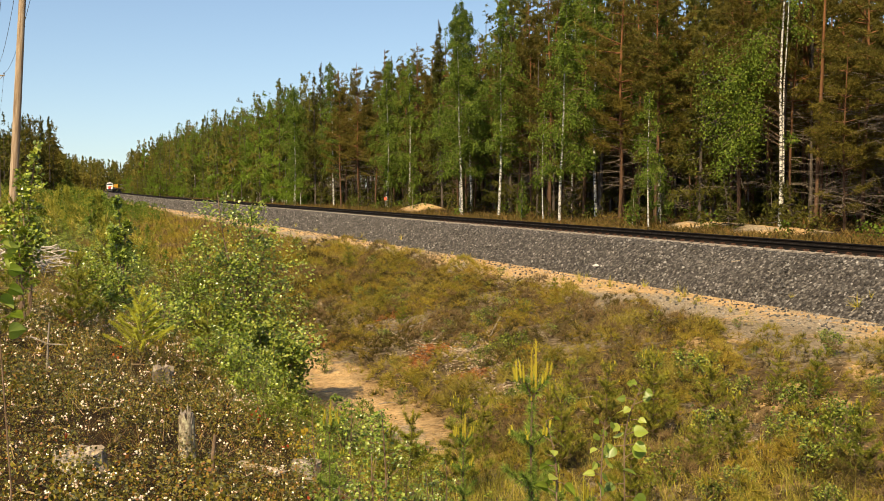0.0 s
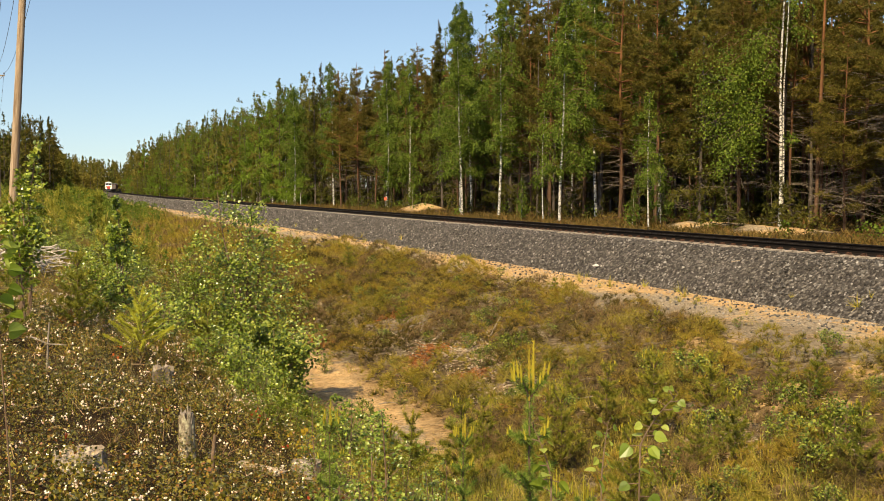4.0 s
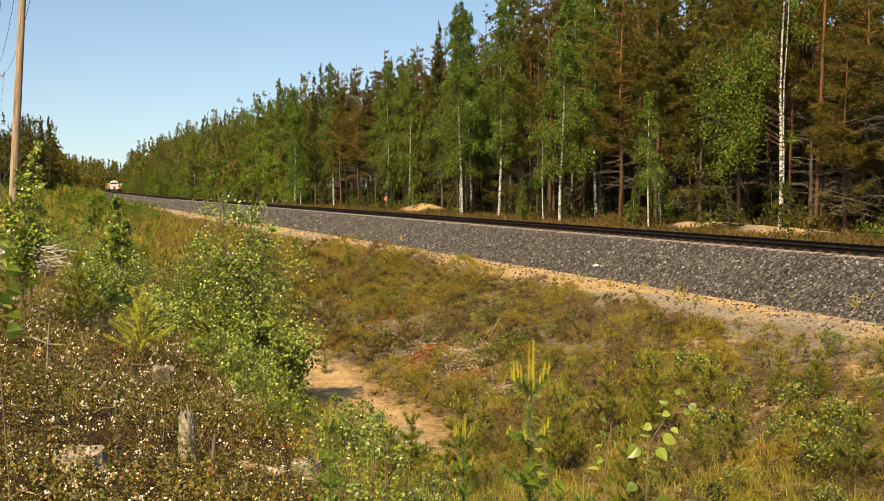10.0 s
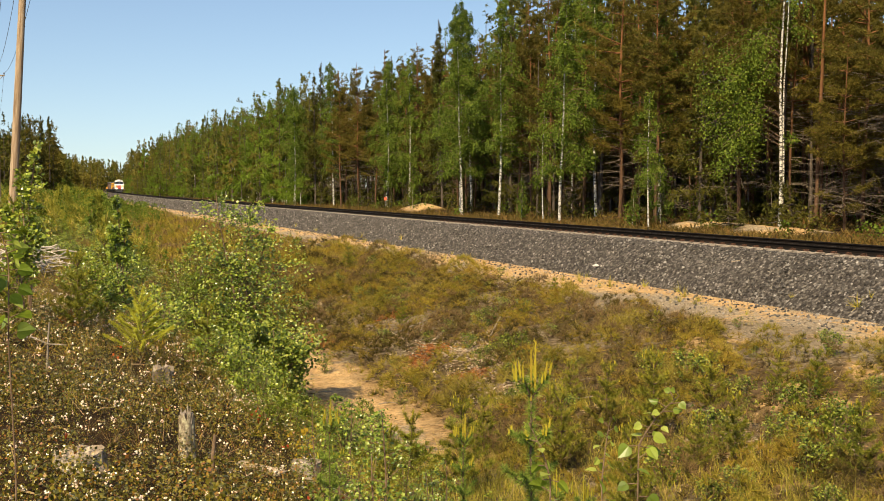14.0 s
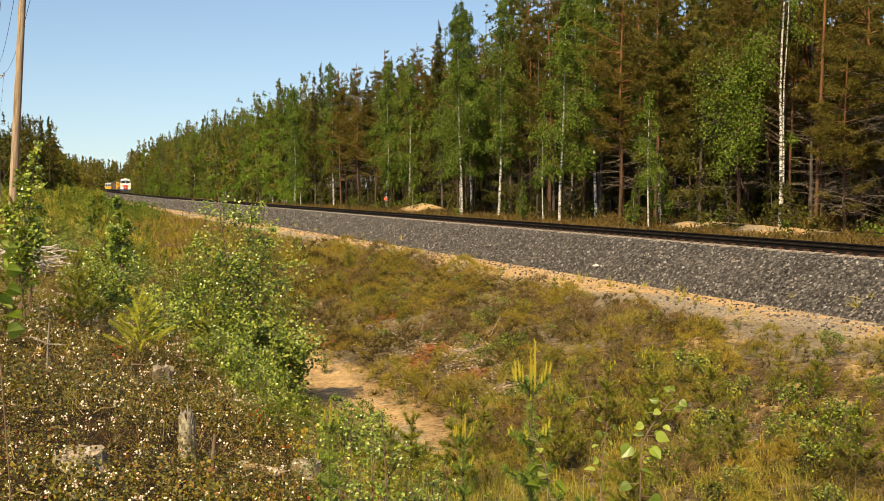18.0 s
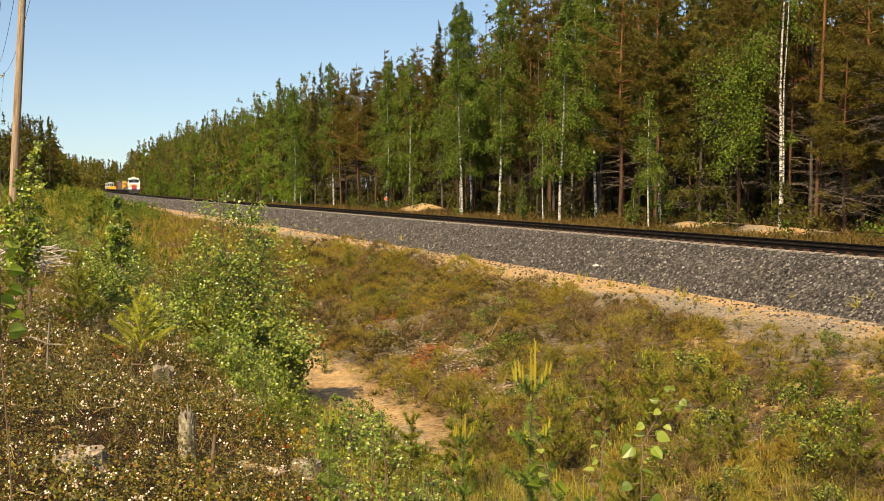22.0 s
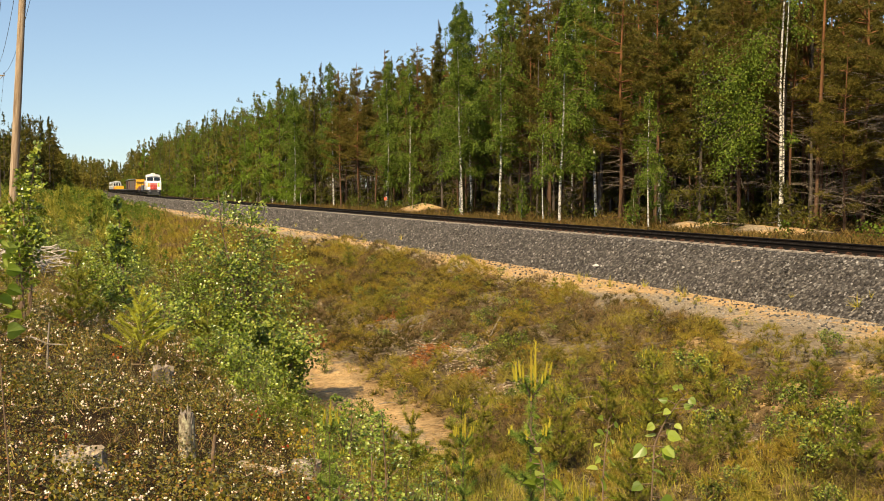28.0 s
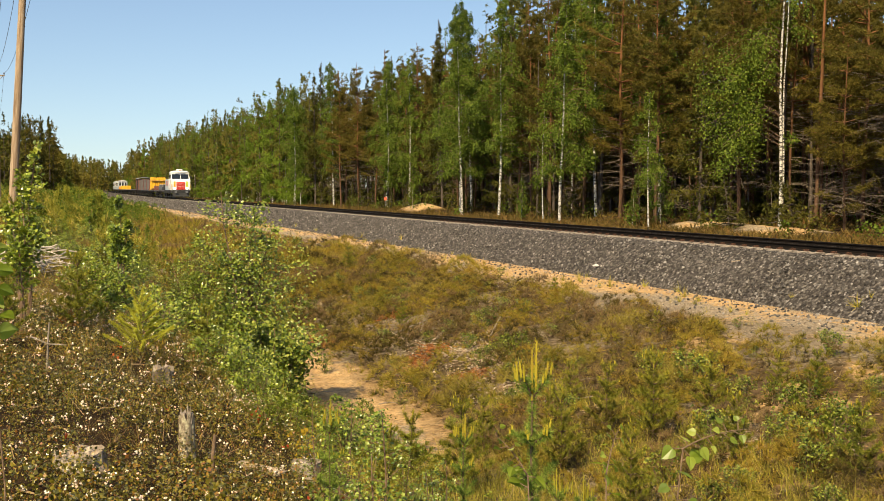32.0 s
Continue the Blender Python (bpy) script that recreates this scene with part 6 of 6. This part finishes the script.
def locomotive():
    r = thing("locomotive", "white work locomotive with red grille, lime stripes and lit headlamps", "locomotive")
    # x runs back from the front face (0) to -13
    part("frame", slab((12.6, 2.95, .45), (-6.5, 0, 1.05), .04), P_BLACK, r)
    part("running_board", slab((12.4, 3.2, .07), (-6.5, 0, 1.31), .02), P_STEEL, r)
    running_gear(r, (-2.0, -4.6, -9.0, -11.4))
    ends(r, 0, -13)
    part("nose", shaped([(-.25, 1.32), (-.2, 2.75), (-.4, 3.0), (-1.9, 3.05), (-1.9, 1.32)], -1.55, 1.55), P_WHITE, r)
    gr = part("grille", slab((.07, 1.4, 1.3), (-.2, 0, 2.02), .02), P_RED, r, "red front grille panel")
    for i in range(7):
        part("slat", slab((.05, 1.25, .045), (-.155, 0, 1.52 + i * .165), .01), P_WHITE if i in (2, 5) else P_RED, gr)
    for y in (-1.0, 1.0):
        part("stripe", slab((.05, .3, .95), (-.2, y, 2.28), .015), P_GREEN if y > 0 else P_YELLOW, r, "lime and yellow warning stripe")
        h = part("headlamp", disc(-.17, y, 1.62, .2, .12, "x", 16), P_WHITE, r, "round lit headlamp")
        part("lens", disc(-.1, y, 1.62, .15, .04, "x", 16), P_LAMP, h)
        part("step", slab((.35, .4, .05), (-.35, y * 1.35, .62), .01), P_BLACK, r)
        part("handrail", Geo().tube([(-.1, y * 1.5, 1.35), (-.1, y * 1.5, 2.3), (-.5, y * 1.5, 2.4)], .022, 5), P_YELLOW, r)
    part("snow_plough", shaped([(.05, .85), (.22, .28), (.12, .24), (-.2, .8)], -1.3, 1.3), P_BLACK, r)
    # the cab narrows upwards and has a domed roof
    low = [(-.72, 1.58), (-4.2, 1.58), (-4.2, -1.58), (-.72, -1.58)]
    high = [(-.98, 1.37), (-4.05, 1.37), (-4.05, -1.37), (-.98, -1.37)]
    v = [(x, y, 1.32 if x < -2 else 3.03) for x, y in low] + [(x, y, 3.03) for x, y in low] + [(x, y, 4.2) for x, y in high]
    g = Geo().add(v, [(i, (i + 1) % 4, 4 + (i + 1) % 4, 4 + i) for i in range(4)] + [(4 + i, 4 + (i + 1) % 4, 8 + (i + 1) % 4, 8 + i) for i in range(4)] + [(11, 10, 9, 8)])
    cabin = part("cab", g, P_WHITE, r)
    tilt = math.atan2(.26, 1.17)
    for y in (-.69, .69):
        part("windscreen", slab((.05, 1.3, .82), (-.85, y, 3.56), .015, Euler((0, -tilt, 0)).to_matrix()), P_GLASS, cabin)
    lean_in = math.atan2(.21, 1.17)
    for side in (-1, 1):
        m = Euler((side * lean_in, 0, 0)).to_matrix()
        part("side_window", slab((1.1, .05, .75), (-1.9, side * 1.49, 3.55), .015, m), P_GLASS, cabin)
        part("side_window", slab((.9, .05, .75), (-3.3, side * 1.49, 3.55), .015, m), P_GLASS, cabin)
        part("door", slab((.7, .03, 1.6), (-2.6, side * 1.59, 2.2), .01), P_WHITE, cabin)
        part("mirror", slab((.12, .2, .4), (-.75, side * 1.74, 3.5), .02), P_BLACK, cabin)
    g = Geo()
    rings = [(1.0, 0), (1.06, .08), (.95, .22), (.72, .33), (.4, .39), (.05, .41)]
    k = 20
    a = np.linspace(0, 2 * np.pi, k, endpoint=False)
    sq = lambda c: np.sign(c) * np.abs(c) ** .55
    v = np.concatenate([np.stack([-2.5 + sq(np.cos(a)) * 1.68 * f, sq(np.sin(a)) * 1.48 * f, np.full(k, 4.18 + z)], -1) for f, z in rings])
    i0 = np.arange(len(rings) - 1)[:, None] * k
    jj = np.arange(k)[None]
    g.add(v, np.stack([i0 + jj, i0 + (jj + 1) % k, i0 + k + (jj + 1) % k, i0 + k + jj], -1).reshape(-1, 4))
    roof = part("roof", g, P_WHITE, r, "white domed cab roof", smooth=True)
    part("roof_unit", slab((1.3, .9, .26), (-2.0, 0, 4.68), .08), P_WHITE, roof)
    part("beacon", disc(-1.25, .0, 4.62, .1, .22, "x", 10), P_ORANGE, roof)
    part("horn", Geo().tube([(-1.0, .5, 4.48), (-.7, .5, 4.5)], [.03, .07], 8), P_STEEL, roof)
    hood = part("engine_hood", shaped([(-4.2, 1.32), (-4.2, 3.1), (-4.5, 3.25), (-12.2, 3.2), (-12.5, 3.0), (-12.5, 1.32)], -1.25, 1.25), P_PALE, r)
    for i in range(6):
        for y in (-1.27, 1.27):
            part("louvre", slab((.9, .04, .8), (-5.2 - i * 1.15, y, 2.5), .015), P_GREY if i % 2 else P_RED, hood)
    part("exhaust", disc(-7, 0, 3.4, .14, .5, "x", 10), P_BLACK, hood)
    part("crane_post", slab((.5, .5, 2.2), (-11.4, 0, 3.3), .05), P_STEEL, r)
    return r


def wagon(name, label, category, length, deck=P_STEEL):
    r = thing(name, label, category)
    part("frame", slab((length - .4, 2.5, .3), (-length / 2, 0, 1.02), .03), P_BLACK, r)
    part("deck", slab((length - .3, 2.9, .1), (-length / 2, 0, 1.22), .02), deck, r)
    running_gear(r, (-1.9, -3.7, -length + 3.7, -length + 1.9))
    ends(r, 0, -length)
    return r


def equipment_wagon():
    r = wagon("equipment_wagon", "flat wagon loaded with dark grey track equipment", "wagon", 14)
    for x, l, h, w in ((-1.8, 1.8, 1.0, 2.4), (-4.6, 2.6, .6, 2.2), (-8.4, 3.0, 1.0, 2.5), (-12.0, 1.8, .7, 2.2)):
        c = part("equipment_box", slab((l, w, h), (x, 0, 1.27 + h / 2), .06), P_STEEL if x < -8 else P_BLACK, r)
        part("lid", slab((l * 1.03, w * 1.03, .06), (x, 0, 1.3 + h), .02), P_GREY, c)
    part("jib", Geo().tube([(-2, -.4, 2.3), (-6, .1, 2.8), (-11, .3, 2.2)], [.1, .13, .09], 8), P_STEEL, r)
    return r


def rack_wagon():
    r = wagon("rack_wagon", "flat wagon with a rack of upright yellow panels", "wagon", 22)
    for i in range(7):
        y = -1.25 + i * .416
        for k, x in enumerate((-9.0, -10.2, -11.4)):
            part("panel", slab((.12, .33, 2.35 + .18 * ((i * 3 + k) % 3 - 1)), (x + .1 * (i % 2), y, 2.55), .03, Euler((radians(2.5 * ((i % 3) - 1)), 0, 0)).to_matrix()), P_YELLOW, r, "yellow steel panel")
    for z in (1.6, 3.1):
        part("rail_bar", slab((3.2, 2.8, .08), (-10.2, 0, z), .02), P_STEEL, r)
    for x in (-3, -6, -15, -19):
        part("crate", slab((2.0, 2.2, .8), (x, 0, 1.68), .04), P_BROWN, r)
    return r


def box_wagon():
    r = wagon("covered_wagon", "old brown covered wagon with a grey curved roof", "wagon", 12.5)
    part("body", slab((11.9, 2.9, 2.55), (-6.25, 0, 2.55), .05), P_BROWN, r)
    pts = [(y, 3.82 + .42 * math.cos(y / 1.6 * 1.35)) for y in np.linspace(-1.6, 1.6, 11)]
    g = Geo()
    v = [(.05, y, z) for y, z in pts] + [(-12.55, y, z) for y, z in pts] + [(.05, y, z - .1) for y, z in pts] + [(-12.55, y, z - .1) for y, z in pts]
    k = len(pts)
    g.add(v, [(i, i + 1, k + i + 1, k + i) for i in range(k - 1)] + [(2 * k + i + 1, 2 * k + i, 3 * k + i, 3 * k + i + 1) for i in range(k - 1)]
          + [(i + 1, i, 2 * k + i, 2 * k + i + 1) for i in range(k - 1)] + [(k + i, k + i + 1, 3 * k + i + 1, 3 * k + i) for i in range(k - 1)])
    part("roof", g, P_GREY, r)
    part("end_wall", slab((.06, 2.7, 2.4), (-.27, 0, 2.5), .02), P_SOOT, r)
    for y in (-1.1, -.35, .35, 1.1):
        part("end_post", slab((.1, .12, 2.5), (-.22, y, 2.52), .02), P_BROWN, r)
    for side in (-1, 1):
        part("sliding_door", slab((2.4, .06, 2.2), (-6.25, side * 1.5, 2.45), .02), P_BROWN, r)
        for i in range(9):
            part("side_post", slab((.1, .07, 2.5), (-1.0 - i * 1.3, side * 1.48, 2.52), .015), P_BLACK, r)
    return r


def board_wagon():
    r = wagon("board_wagon", "low flat wagon with yellow end and side boards", "wagon", 22)
    part("end_board", slab((.08, 2.9, 1.15), (-1.0, 0, 1.85), .02), P_YELLOW, r)
    for side in (-1, 1):
        for i in range(4):
            part("side_board", slab((4.6, .07, .85), (-3.4 - i * 4.9, side * 1.45, 1.7), .02), P_YELLOW, r)
            part("stake", slab((.1, .1, 1.0), (-1.1 - i * 4.9, side * 1.5, 1.75), .02), P_ORANGE, r)
    return r


def crew_coach():
    r = wagon("crew_coach", "grey crew coach with white-framed windows", "wagon", 24)
    part("body", slab((23.6, 3.05, 2.65), (-12, 0, 2.6), .06), P_PALE, r)
    pts = [(y, 3.85 + .5 * math.cos(y / 1.6 * 1.4)) for y in np.linspace(-1.6, 1.6, 11)]
    g = Geo()
    k = len(pts)
    v = [(0.1, y, z) for y, z in pts] + [(-24.1, y, z) for y, z in pts]
    g.add(v, [(i, i + 1, k + i + 1, k + i) for i in range(k - 1)])
    g.add(v, [[k - 1 - i for i in range(k)]])
    g.add(v, [[k + i for i in range(k)]])
    part("roof", g, P_WHITE, r, "pale curved roof")
    for y in (-.9, 0, .9):
        w = part("window", slab((.06, .82, 1.45), (-.17, y, 3.0), .02), P_WHITE, r)
        part("pane", slab((.05, .6, 1.15), (-.14, y, 3.03), .01), P_GLASS, w)
    for side in (-1, 1):
        for i in range(9):
            w = part("window", slab((1.5, .06, 1.4), (-1.6 - i * 2.6, side * 1.53, 3.0), .02), P_WHITE, r)
            part("pane", slab((1.15, .05, 1.05), (-1.6 - i * 2.6, side * 1.56, 3.02), .01), P_GLASS, w)
    return r


TRAIN = [(locomotive(), 0.0, 13), (equipment_wagon(), 14.0, 14), (rack_wagon(), 32.0, 22), (box_wagon(), 84.0, 12.5), (board_wagon(), 183.0, 22), (crew_coach(), 208.0, 24)]
TRAIN.append((copy_thing(TRAIN[-1][0], Matrix()), 234.0, 24))
filler = wagon("flat_wagon", "empty low flat wagon with dark frame", "wagon", 15)
TRAIN.append((filler, 55.0, 15))
for back in (98.5, 115.0, 131.5, 148.0, 164.5):
    TRAIN.append((copy_thing(filler, Matrix()), back, 15))
filler_short = wagon("flat_wagon", "empty low flat wagon with dark frame", "wagon", 11)
TRAIN.append((filler_short, 71.5, 11))


def train_front(t):
    """How far along the line the locomotive's front is at t seconds."""
    dt = 32.0 - t
    return 91.0 + 13.3 * dt


def motions():
    times = np.arange(0, 32.01, 1.0)
    for ob, back, length in TRAIN:
        rows = []
        for t in times:
            a = to_xy(train_front(t) + back + 1.9, -.76)
            b = to_xy(train_front(t) + back + length - 1.9, -.76)
            d = unit(a - b)
            p = a + d * 1.9
            rows.append((float(t), pose(p[0], p[1], 0, 0, 0, math.degrees(math.atan2(d[1], d[0])))))
        walk(ob, rows)
    for ob, m, lean in SWAY:
        rows = []
        for t in np.arange(0, 32.01, .5):
            a, b = lean(t)
            rows.append((float(t), m @ pose(0, 0, 0, b, a, 0)))
        walk(ob, rows)


motions()
